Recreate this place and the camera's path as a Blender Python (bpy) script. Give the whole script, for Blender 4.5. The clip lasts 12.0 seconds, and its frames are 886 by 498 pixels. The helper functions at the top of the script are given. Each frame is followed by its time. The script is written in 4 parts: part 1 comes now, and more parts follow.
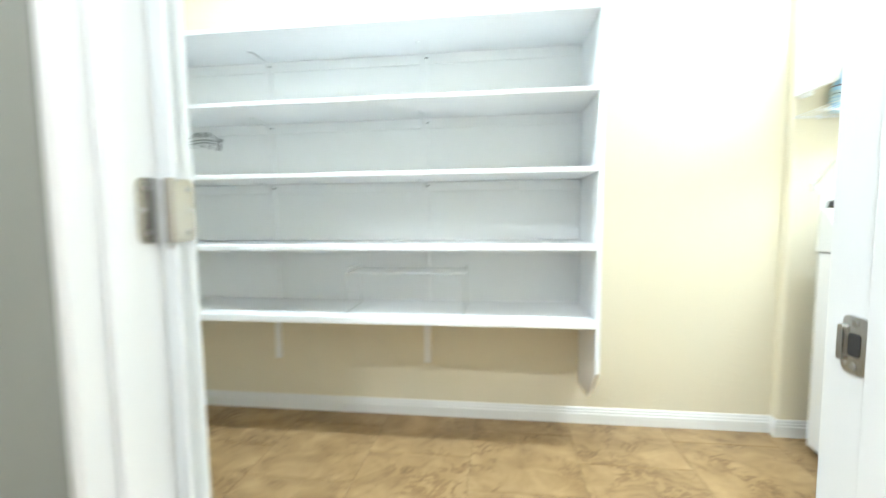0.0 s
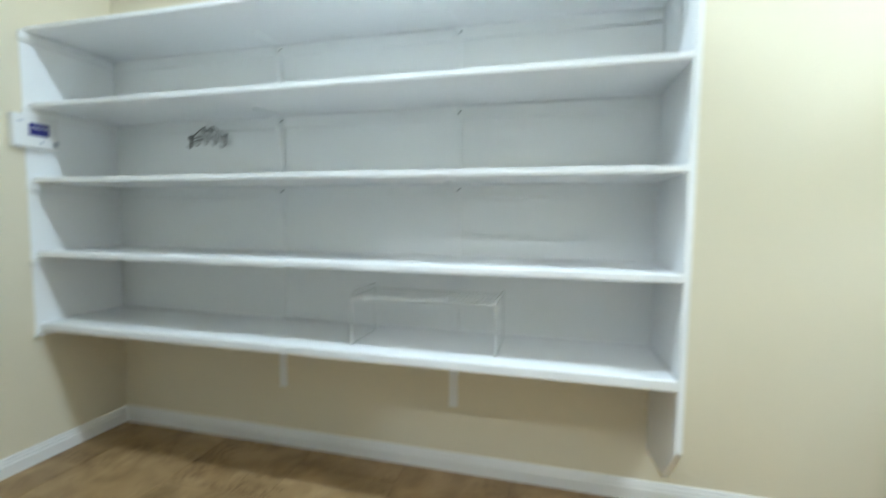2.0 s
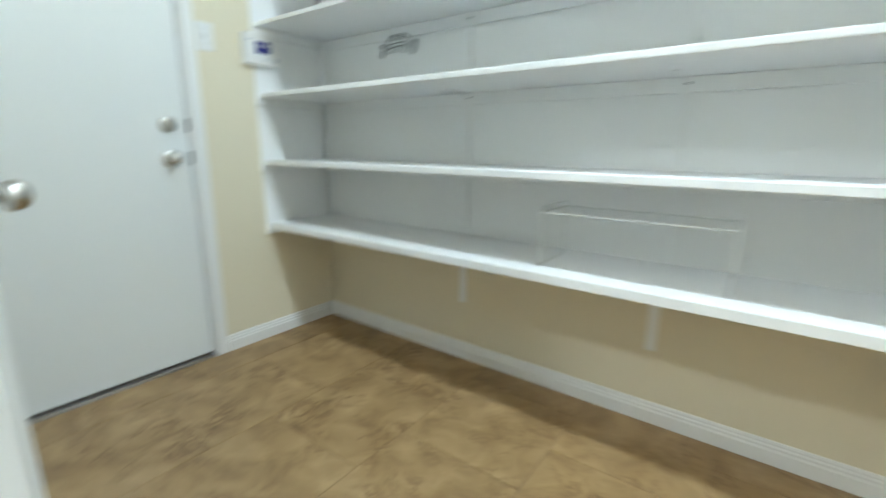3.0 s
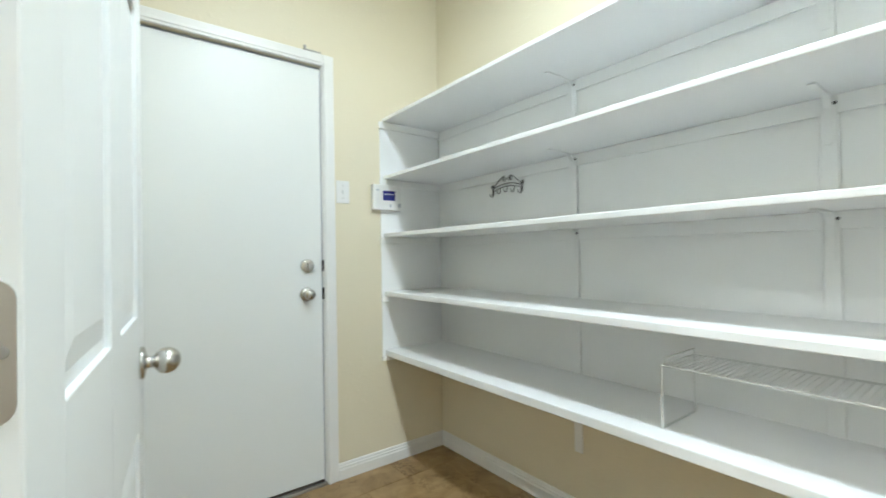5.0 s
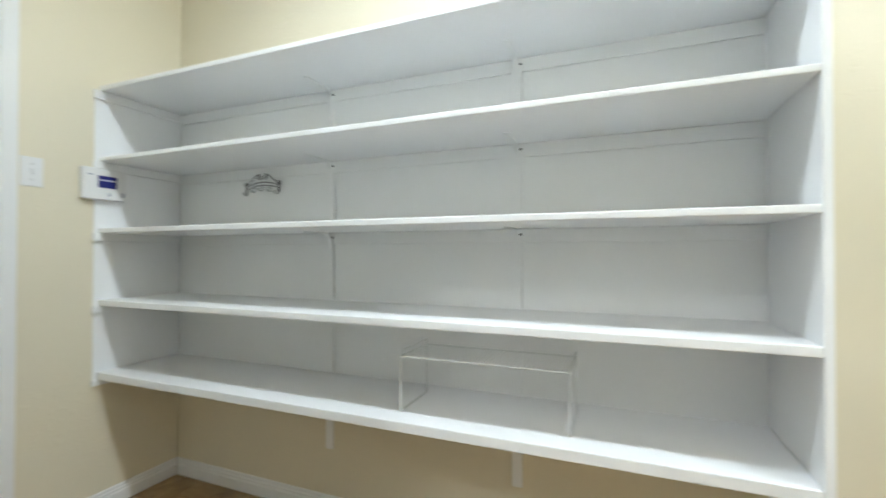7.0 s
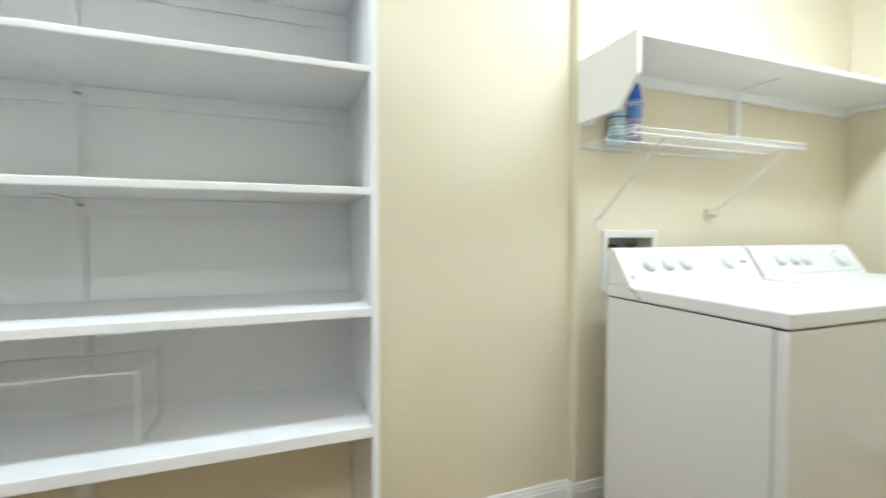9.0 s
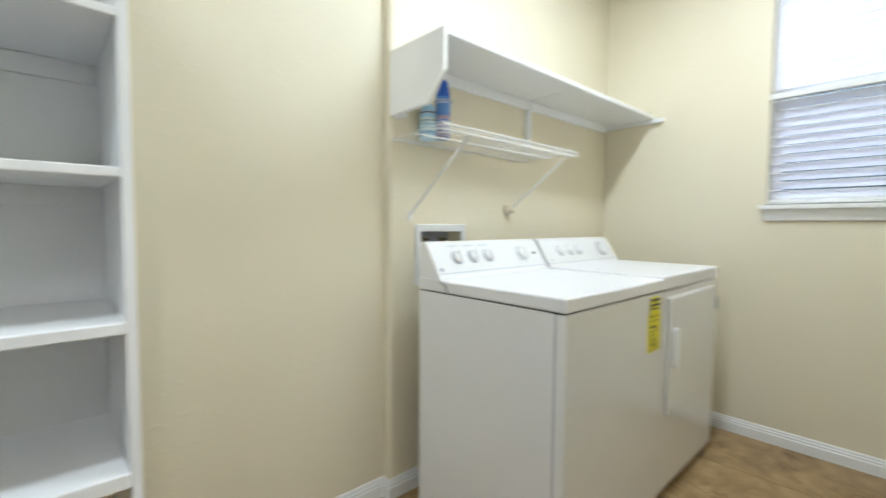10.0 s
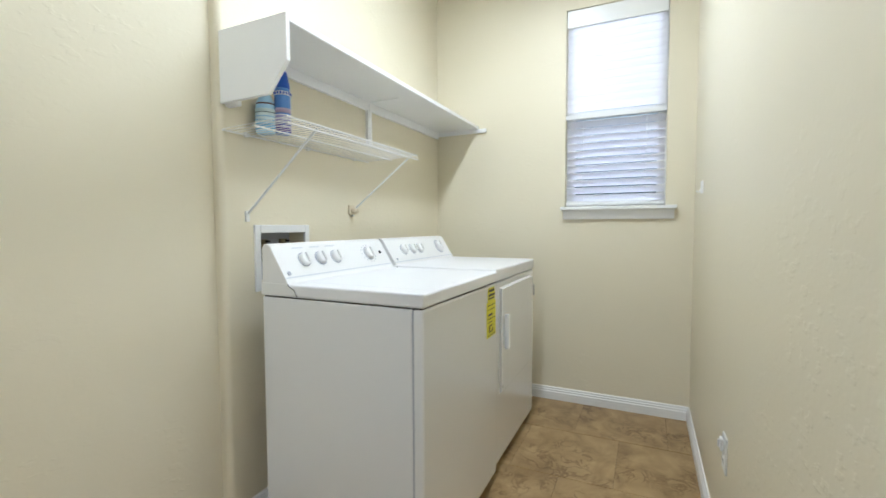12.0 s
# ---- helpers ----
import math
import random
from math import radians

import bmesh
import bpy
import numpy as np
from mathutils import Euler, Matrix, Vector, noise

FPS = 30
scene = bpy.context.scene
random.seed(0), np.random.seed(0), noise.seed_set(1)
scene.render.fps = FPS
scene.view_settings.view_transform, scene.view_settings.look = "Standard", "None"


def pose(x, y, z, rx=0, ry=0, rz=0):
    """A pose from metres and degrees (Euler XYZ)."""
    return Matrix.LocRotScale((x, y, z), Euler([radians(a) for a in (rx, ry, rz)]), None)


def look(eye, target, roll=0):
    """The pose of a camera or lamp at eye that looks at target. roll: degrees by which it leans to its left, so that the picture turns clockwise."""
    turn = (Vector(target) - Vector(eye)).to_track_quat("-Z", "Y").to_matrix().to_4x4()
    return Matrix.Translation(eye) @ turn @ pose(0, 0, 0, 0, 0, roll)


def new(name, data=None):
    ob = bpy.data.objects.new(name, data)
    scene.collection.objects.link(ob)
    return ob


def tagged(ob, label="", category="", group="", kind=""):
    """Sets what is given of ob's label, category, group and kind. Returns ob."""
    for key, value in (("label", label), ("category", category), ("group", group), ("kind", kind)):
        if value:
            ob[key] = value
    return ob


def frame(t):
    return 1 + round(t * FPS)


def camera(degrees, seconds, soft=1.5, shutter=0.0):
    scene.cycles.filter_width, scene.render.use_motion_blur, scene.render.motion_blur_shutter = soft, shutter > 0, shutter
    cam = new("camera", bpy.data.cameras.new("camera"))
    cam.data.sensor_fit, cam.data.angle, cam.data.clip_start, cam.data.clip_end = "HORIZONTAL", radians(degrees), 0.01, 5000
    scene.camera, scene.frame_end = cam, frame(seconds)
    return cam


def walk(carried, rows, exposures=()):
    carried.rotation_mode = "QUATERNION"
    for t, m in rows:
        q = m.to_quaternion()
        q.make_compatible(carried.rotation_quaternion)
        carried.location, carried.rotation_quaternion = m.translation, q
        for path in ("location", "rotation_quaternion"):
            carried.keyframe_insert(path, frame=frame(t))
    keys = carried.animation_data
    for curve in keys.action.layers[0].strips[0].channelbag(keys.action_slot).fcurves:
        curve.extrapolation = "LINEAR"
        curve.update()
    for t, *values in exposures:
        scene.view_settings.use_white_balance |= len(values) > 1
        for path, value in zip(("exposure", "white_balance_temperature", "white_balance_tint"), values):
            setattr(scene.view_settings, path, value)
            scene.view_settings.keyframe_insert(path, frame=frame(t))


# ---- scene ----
cam = camera(91.1, 12.0, soft=1.6, shutter=0.75)
PATH = [
    (0, (2.124, -2.174, 1.049), (1.867, -0.197, 0.886), -0.6),
    (0.3, (2.091, -2.098, 1.061), (2.043, -0.102, 0.951), -0.4),
    (0.5, (2.089, -2.055, 1.076), (2.077, -0.057, 0.992), -0.6),
    (1, (2.129, -1.928, 1.128), (2.108, 0.071, 1.182), -0.3),
    (1.5, (2.174, -1.815, 1.136), (1.979, 0.175, 1.177), 0.0),
    (2, (2.152, -1.744, 1.076), (1.656, 0.188, 0.931), 0.5),
    (2.5, (2.06, -1.677, 1.023), (1.275, 0.13, 0.677), 0.2),
    (3, (2.011, -1.618, 0.986), (0.856, -0.049, 0.53), 0.6),
    (3.2, (2.001, -1.595, 0.982), (0.655, -0.191, 0.515), 1.5),
    (4.8, (2.056, -1.536, 1.104), (0.435, -0.365, 1.115), -0.9),
    (5, (2.053, -1.542, 1.112), (0.461, -0.332, 1.135), -1.0),
    (5.5, (2.054, -1.562, 1.118), (0.616, -0.172, 1.13), -0.6),
    (6, (2.06, -1.569, 1.117), (0.836, 0.012, 1.129), -0.7),
    (6.5, (2.071, -1.583, 1.116), (1.072, 0.149, 1.129), -0.1),
    (6.7, (2.084, -1.574, 1.118), (1.181, 0.211, 1.147), 0.1),
    (8.3, (2.179, -1.557, 1.119), (2.336, 0.436, 1.065), -0.3),
    (8.5, (2.209, -1.533, 1.118), (2.543, 0.438, 1.047), -0.2),
    (9, (2.297, -1.499, 1.113), (2.988, 0.376, 1.035), 0.0),
    (9.5, (2.366, -1.484, 1.112), (3.359, 0.248, 1.002), 1.0),
    (10, (2.393, -1.451, 1.119), (3.746, 0.017, 1.007), 0.4),
    (10.5, (2.385, -1.434, 1.125), (3.984, -0.237, 1.023), -0.6),
    (11, (2.371, -1.404, 1.115), (4.093, -0.392, 1.024), -0.3),
    (11.5, (2.353, -1.389, 1.114), (4.128, -0.472, 1.005), -0.1),
    (12, (2.346, -1.392, 1.113), (4.154, -0.543, 1.008), -0.2),
]
walk(cam, [(t, look(eye, target, roll)) for t, eye, target, roll in PATH],
     exposures=[(0.0, 1.28, 5320, 4), (0.5, 1.08, 5220, 2), (1.0, 0.86, 5130, 2), (1.5, 0.66, 5130, 1), (2.0, 0.52, 5130, 2), (2.5, 0.47, 5220, 1), (3.2, 0.77, 5280, 1),
                (5.0, 0.74, 5530, 4), (5.5, 0.60, 5550, 5), (6.7, 0.52, 5570, 7), (8.5, 0.46, 5600, 8), (9.0, 0.40, 5570, 8), (10.0, 0.10, 5550, 9), (12.0, 0.06, 5480, 10)])

# ---- plan ----
H = 2.74          # ceiling height
XR = 5.135        # wall with the window
YS = -0.045       # face of the wall behind the washer
XS = 3.40         # where that wall steps forward
YN = -1.628       # room face of the wall with the doorway
YH = -1.755       # hall face of that wall
JL, JR = 1.652, 2.512   # doorway jambs
DOOR_H = 2.04

# ---- world and lamps ----
world = bpy.data.worlds.new("sky")
world.use_nodes = True
scene.world = world
wn = world.node_tree.nodes
sky = wn.new("ShaderNodeTexSky")
sky.sky_type, sky.sun_disc = "NISHITA", False
sky.sun_elevation, sky.sun_rotation = radians(40), radians(200)
world.node_tree.links.new(sky.outputs[0], wn["Background"].inputs[0])
wn["Background"].inputs[1].default_value = 0.12


def area_lamp(name, m, power, sx, sy, colour, shape="DISK"):
    d = bpy.data.lights.new(name, "AREA")
    d.energy, d.shape, d.size, d.color = power, shape, sx, colour
    if shape == "RECTANGLE":
        d.size_y = sy
    ob = new(name, d)
    ob.matrix_world = m
    return ob


def round_lamp(name, x, y, z, power, radius, colour):
    d = bpy.data.lights.new(name, "POINT")
    d.energy, d.shadow_soft_size, d.color = power, radius, colour
    ob = new(name, d)
    ob.location = (x, y, z)
    return ob


TUBES = ((1.58, -0.89, 16.4), (3.90, -0.90, 23.5))     # ceiling lights of the room: x, y, power
HX, HY = 1.88, -2.72     # ceiling light of the hall
for lx, ly, lw in TUBES:
    area_lamp("tube_lamp", pose(lx, ly, H - 0.095, 0, 0, 0), lw, 1.18, 0.14, (0.985, 1.0, 0.955), "RECTANGLE")
round_lamp("hall_lamp", HX, HY, 2.60, 40, 0.09, (1.0, 0.94, 0.86))
area_lamp("window_light", look((XR + 1.30, -1.20, 3.50), (XR + 0.05, -1.20, 1.70)), 50, 0.7, 0.4, (0.95, 0.96, 1.0), "RECTANGLE")


# ---- materials ----
def mat(name, colour, rough=0.5, metal=0.0, coat=0.0, vary=0.06, scale=3.0, bump=0.0, bump_scale=200.0, fine=0.0, spec=0.5):
    m = bpy.data.materials.new(name)
    m.use_nodes = True
    nt = m.node_tree
    b = nt.nodes["Principled BSDF"]
    b.inputs["Roughness"].default_value = rough
    b.inputs["Metallic"].default_value = metal
    b.inputs["Coat Weight"].default_value = coat
    b.inputs["Specular IOR Level"].default_value = spec
    co = nt.nodes.new("ShaderNodeTexCoord")
    n1 = nt.nodes.new("ShaderNodeTexNoise")
    n1.inputs["Scale"].default_value, n1.inputs["Detail"].default_value = scale, 4
    nt.links.new(co.outputs["Object"], n1.inputs["Vector"])
    ramp = nt.nodes.new("ShaderNodeMix")
    ramp.data_type = "RGBA"
    ramp.inputs[6].default_value = (*[v * (1 - vary) for v in colour], 1)
    ramp.inputs[7].default_value = (*[min(1, v * (1 + vary)) for v in colour], 1)
    nt.links.new(n1.outputs[0], ramp.inputs[0])
    out = ramp.outputs[2]
    if fine:
        n3 = nt.nodes.new("ShaderNodeTexNoise")
        n3.inputs["Scale"].default_value = scale * 25
        nt.links.new(co.outputs["Object"], n3.inputs["Vector"])
        mx = nt.nodes.new("ShaderNodeMix")
        mx.data_type, mx.blend_type = "RGBA", "MULTIPLY"
        mx.inputs[0].default_value = fine
        nt.links.new(out, mx.inputs[6])
        nt.links.new(n3.outputs[0], mx.inputs[7])
        out = mx.outputs[2]
    nt.links.new(out, b.inputs["Base Color"])
    rr = nt.nodes.new("ShaderNodeMapRange")
    rr.inputs[3].default_value, rr.inputs[4].default_value = rough * 0.85, min(1, rough * 1.15)
    nt.links.new(n1.outputs[0], rr.inputs[0])
    nt.links.new(rr.outputs[0], b.inputs["Roughness"])
    if bump:
        n2 = nt.nodes.new("ShaderNodeTexNoise")
        n2.inputs["Scale"].default_value, n2.inputs["Detail"].default_value = bump_scale, 3
        nt.links.new(co.outputs["Object"], n2.inputs["Vector"])
        bp = nt.nodes.new("ShaderNodeBump")
        bp.inputs["Strength"].default_value, bp.inputs["Distance"].default_value = bump, 0.002
        nt.links.new(n2.outputs[0], bp.inputs["Height"])
        nt.links.new(bp.outputs[0], b.inputs["Normal"])
    return m


def textured_wall(name, colour, rough, fine, blobs):
    """Rolled paint over a sparse trowelled texture: fine stipple, and flat raised blobs that come in loose groups."""
    m = mat(name, colour, rough, vary=0.03, scale=1.3, bump=fine, bump_scale=75)
    nt = m.node_tree
    b = nt.nodes["Principled BSDF"]
    co = nt.nodes.new("ShaderNodeTexCoord")

    def spread(scale, detail, lo, hi, squash=1.0):
        mp = nt.nodes.new("ShaderNodeMapping")
        mp.inputs["Scale"].default_value = (1, 1, squash)
        n = nt.nodes.new("ShaderNodeTexNoise")
        n.inputs["Scale"].default_value, n.inputs["Detail"].default_value = scale, detail
        r = nt.nodes.new("ShaderNodeMapRange")
        r.inputs[1].default_value, r.inputs[2].default_value = lo, hi
        nt.links.new(co.outputs["Object"], mp.inputs["Vector"])
        nt.links.new(mp.outputs[0], n.inputs["Vector"])
        nt.links.new(n.outputs[0], r.inputs[0])
        return r
    mul = nt.nodes.new("ShaderNodeMath")
    mul.operation = "MULTIPLY"
    nt.links.new(spread(26, 3, 0.56, 0.64, 1.7).outputs[0], mul.inputs[0])
    nt.links.new(spread(3.2, 2, 0.46, 0.60).outputs[0], mul.inputs[1])
    bp = nt.nodes.new("ShaderNodeBump")
    bp.inputs["Strength"].default_value, bp.inputs["Distance"].default_value = blobs, 0.003
    nt.links.new(mul.outputs[0], bp.inputs["Height"])
    old = b.inputs["Normal"].links[0].from_socket
    nt.links.new(old, bp.inputs["Normal"])
    nt.links.new(bp.outputs[0], b.inputs["Normal"])
    return m


WALL = textured_wall("beige_wall_paint", (0.755, 0.695, 0.535), 0.5, 0.16, 0.17)
HALLWALL = mat("hall_wall_paint", (0.78, 0.75, 0.68), 0.6, vary=0.03, scale=1.3, bump=0.3, bump_scale=95)
HALLGREY = mat("grey_hall_face", (0.27, 0.28, 0.25), 0.45, vary=0.12, scale=2.5, bump=0.2, bump_scale=60)
CEIL = mat("ceiling_paint", (0.87, 0.87, 0.855), 0.8, vary=0.02, bump=0.5, bump_scale=60)
TRIM = mat("white_trim_paint", (0.82, 0.82, 0.81), 0.32, vary=0.02, bump=0.05, bump_scale=40)
SHELF = mat("white_shelf_paint", (0.885, 0.89, 0.89), 0.38, vary=0.02, scale=5, bump=0.10, bump_scale=55)
BACKP = mat("white_wall_paint", (0.89, 0.895, 0.885), 0.5, vary=0.02, scale=2, bump=0.25, bump_scale=95)
DOORM = mat("white_door_paint", (0.79, 0.81, 0.81), 0.35, vary=0.015, scale=2, bump=0.06, bump_scale=30)
ENAMEL = mat("white_enamel", (0.80, 0.805, 0.815), 0.13, coat=0.4, vary=0.01)
TOPENAMEL = mat("worn_white_enamel", (0.82, 0.82, 0.84), 0.32, coat=0.1, vary=0.02, scale=9)
PLAST = mat("white_plastic", (0.80, 0.80, 0.79), 0.3, vary=0.01)
# grey of printed marks and small parts, and of the shade round the dials
DIAL = mat("grey_print_and_shade", (0.42, 0.44, 0.50), 0.4, vary=0.02)
RING = mat("pale_grey_print", (0.62, 0.64, 0.69), 0.4, vary=0.02)
# near black: shade of gaps put into the colour, also plain black parts
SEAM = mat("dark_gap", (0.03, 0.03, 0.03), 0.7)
NICKEL = mat("satin_nickel", (0.56, 0.55, 0.52), 0.26, metal=1.0, vary=0.05, scale=30)
STEEL = mat("grey_steel", (0.42, 0.41, 0.39), 0.4, metal=1.0, vary=0.08, scale=20)
IRON = mat("black_iron", (0.022, 0.020, 0.018), 0.5, metal=0.4, vary=0.2, scale=40)
WIRE = mat("white_wire_coating", (0.80, 0.80, 0.78), 0.3, vary=0.02)
RACKWIRE = mat("off_white_wire_coating", (0.72, 0.73, 0.71), 0.4, vary=0.04)
BLUE = mat("deep_blue_plastic", (0.02, 0.10, 0.54), 0.28, vary=0.05)
MIDBLUE = mat("mid_blue_print", (0.11, 0.27, 0.66), 0.28, vary=0.05)
PURPLE = mat("purple_print", (0.13, 0.09, 0.34), 0.3, vary=0.05)
MAUVE = mat("mauve_print", (0.44, 0.36, 0.50), 0.35, vary=0.05)
SKYBLUE = mat("sky_blue_plastic", (0.22, 0.50, 0.78), 0.3, vary=0.05)
CYAN = mat("pale_blue_plastic", (0.48, 0.73, 0.93), 0.3, vary=0.05)
LILAC = mat("lilac_label", (0.36, 0.36, 0.62), 0.35, vary=0.05)
WHITELAB = mat("white_label", (0.78, 0.79, 0.80), 0.35, vary=0.02)
TEAL = mat("dark_teal_plastic", (0.03, 0.10, 0.12), 0.35, vary=0.05)
MAROON = mat("maroon_print", (0.12, 0.03, 0.05), 0.4, vary=0.05)
PALELAB = mat("pale_blue_label", (0.66, 0.80, 0.86), 0.35, vary=0.04)
YELLOW = mat("yellow_label", (0.76, 0.71, 0.02), 0.45, vary=0.03)
INK = mat("black_ink", (0.03, 0.03, 0.025), 0.5)
LCD = mat("blue_display", (0.03, 0.035, 0.20), 0.2, vary=0.03)
ALMOND = mat("almond_plastic", (0.66, 0.58, 0.42), 0.4, vary=0.03)
BRASS = mat("dull_brass", (0.26, 0.22, 0.15), 0.4, metal=1.0, vary=0.08)
GROUT = mat("brown_grout", (0.23, 0.155, 0.078), 0.85, vary=0.15, scale=8, bump=0.2)
THRESH = mat("dark_bronze", (0.10, 0.085, 0.07), 0.45, metal=0.6, vary=0.1)


def tile_material():
    m = bpy.data.materials.new("mottled_tan_tile")
    m.use_nodes = True
    nt = m.node_tree
    b = nt.nodes["Principled BSDF"]
    geo = nt.nodes.new("ShaderNodeNewGeometry")
    info = nt.nodes.new("ShaderNodeObjectInfo")
    mul = nt.nodes.new("ShaderNodeVectorMath")
    mul.operation = "SCALE"
    mul.inputs[0].default_value = (7.3, 3.1, 5.7)
    nt.links.new(info.outputs["Random"], mul.inputs["Scale"])
    add = nt.nodes.new("ShaderNodeVectorMath")
    nt.links.new(geo.outputs["Position"], add.inputs[0])
    nt.links.new(mul.outputs[0], add.inputs[1])

    def noise_at(scale, detail, dist):
        n = nt.nodes.new("ShaderNodeTexNoise")
        n.inputs["Scale"].default_value, n.inputs["Detail"].default_value = scale, detail
        n.inputs["Distortion"].default_value, n.inputs["Roughness"].default_value = dist, 0.6
        nt.links.new(add.outputs[0], n.inputs["Vector"])
        return n
    big, veins = noise_at(7.0, 7, 0.7), noise_at(9.0, 5, 1.2)
    r1 = nt.nodes.new("ShaderNodeValToRGB")
    e = r1.color_ramp.elements
    e[0].position, e[0].color = 0.26, (0.200, 0.123, 0.049, 1)
    e[1].position, e[1].color = 0.74, (0.450, 0.318, 0.157, 1)
    mid = r1.color_ramp.elements.new(0.50)
    mid.color = (0.332, 0.222, 0.099, 1)
    nt.links.new(big.outputs[0], r1.inputs[0])
    r2 = nt.nodes.new("ShaderNodeValToRGB")
    f = r2.color_ramp.elements
    f[0].position, f[0].color = 0.43, (1, 1, 1, 1)
    f[1].position, f[1].color = 0.55, (1, 1, 1, 1)
    dark = r2.color_ramp.elements.new(0.495)
    dark.color = (0.53, 0.46, 0.39, 1)
    nt.links.new(veins.outputs[0], r2.inputs[0])
    patch = nt.nodes.new("ShaderNodeMapRange")
    patch.inputs[1].default_value, patch.inputs[2].default_value = 0.47, 0.60
    patch.inputs[4].default_value = 0.95
    nt.links.new(noise_at(4.0, 3, 0.3).outputs[0], patch.inputs[0])
    mx = nt.nodes.new("ShaderNodeMix")
    mx.data_type, mx.blend_type = "RGBA", "MULTIPLY"
    nt.links.new(patch.outputs[0], mx.inputs[0])
    nt.links.new(r1.outputs[0], mx.inputs[6])
    nt.links.new(r2.outputs[0], mx.inputs[7])
    nt.links.new(mx.outputs[2], b.inputs["Base Color"])
    b.inputs["Roughness"].default_value = 0.42
    bp = nt.nodes.new("ShaderNodeBump")
    bp.inputs["Strength"].default_value, bp.inputs["Distance"].default_value = 0.25, 0.003
    nt.links.new(veins.outputs[0], bp.inputs["Height"])
    nt.links.new(bp.outputs[0], b.inputs["Normal"])
    return m


TILE = tile_material()


def slat_material():
    m = bpy.data.materials.new("white_vinyl_slat")
    m.use_nodes = True
    nt = m.node_tree
    b = nt.nodes["Principled BSDF"]
    b.inputs["Base Color"].default_value = (0.88, 0.88, 0.90, 1)
    b.inputs["Roughness"].default_value = 0.4
    tr = nt.nodes.new("ShaderNodeBsdfTranslucent")
    tr.inputs[0].default_value = (0.97, 0.96, 0.99, 1)
    ms = nt.nodes.new("ShaderNodeMixShader")
    ms.inputs[0].default_value = 0.58
    nt.links.new(b.outputs[0], ms.inputs[1])
    nt.links.new(tr.outputs[0], ms.inputs[2])
    nt.links.new(ms.outputs[0], nt.nodes["Material Output"].inputs[0])
    return m


SLAT = slat_material()


def glass_material():
    m = bpy.data.materials.new("window_glass")
    m.use_nodes = True
    b = m.node_tree.nodes["Principled BSDF"]
    b.inputs["Transmission Weight"].default_value = 1.0
    b.inputs["Roughness"].default_value = 0.0
    b.inputs["IOR"].default_value = 1.02
    return m


GLASS = glass_material()


def glow(name, top, low, z0, z1, strength):
    m = bpy.data.materials.new(name)
    m.use_nodes = True
    nt = m.node_tree
    nt.nodes.remove(nt.nodes["Principled BSDF"])
    em = nt.nodes.new("ShaderNodeEmission")
    em.inputs[1].default_value = strength
    geo = nt.nodes.new("ShaderNodeNewGeometry")
    sep = nt.nodes.new("ShaderNodeSeparateXYZ")
    nt.links.new(geo.outputs["Position"], sep.inputs[0])
    mr = nt.nodes.new("ShaderNodeMapRange")
    mr.inputs[1].default_value, mr.inputs[2].default_value = z0, z1
    nt.links.new(sep.outputs[2], mr.inputs[0])
    mx = nt.nodes.new("ShaderNodeMix")
    mx.data_type = "RGBA"
    mx.inputs[6].default_value, mx.inputs[7].default_value = (*low, 1), (*top, 1)
    nt.links.new(mr.outputs[0], mx.inputs[0])
    nt.links.new(mx.outputs[2], em.inputs[0])
    nt.links.new(em.outputs[0], nt.nodes["Material Output"].inputs[0])
    return m


DAY = glow("bright_overcast_distance", (0.66, 0.82, 1.0), (0.11, 0.16, 0.16), 1.50, 2.4, 0.9)
LAMPGLOW = glow("lamp_diffuser_glow", (1.0, 0.95, 0.86), (1.0, 0.95, 0.86), 0, 1, 2.0)


# ---- mesh helpers ----
def part(name, bm, material, parent=None, label=""):
    me = bpy.data.meshes.new(name)
    bmesh.ops.recalc_face_normals(bm, faces=bm.faces[:])
    bm.to_mesh(me)
    bm.free()
    me.materials.append(material)
    ob = new(name, me)
    if parent is not None:
        ob.parent = parent
    if label:
        tagged(ob, label)
    return ob


def thing(name, label, category, at=(0, 0, 0), group="", rz=0.0):
    ob = new(name)
    ob.empty_display_size = 0.05
    ob.matrix_world = pose(*at, 0, 0, rz)
    return tagged(ob, label, category, group)


def add_box(bm, lo, hi, bevel=0.0, seg=2):
    r = bmesh.ops.create_cube(bm, size=1.0)
    vs = r["verts"]
    for v in vs:
        v.co = Vector([lo[i] + (v.co[i] + 0.5) * (hi[i] - lo[i]) for i in range(3)])
    if bevel:
        es = list({e for v in vs for e in v.link_edges})
        bmesh.ops.bevel(bm, geom=es, offset=bevel, segments=seg, affect="EDGES", profile=0.5)
    return bm


def box(lo, hi, bevel=0.0, seg=2):
    return add_box(bmesh.new(), lo, hi, bevel, seg)


def boxes(*pairs):
    bm = bmesh.new()
    for lo, hi in pairs:
        add_box(bm, lo, hi)
    return bm


def smooth(ob):
    for p in ob.data.polygons:
        p.use_smooth = True
    return ob


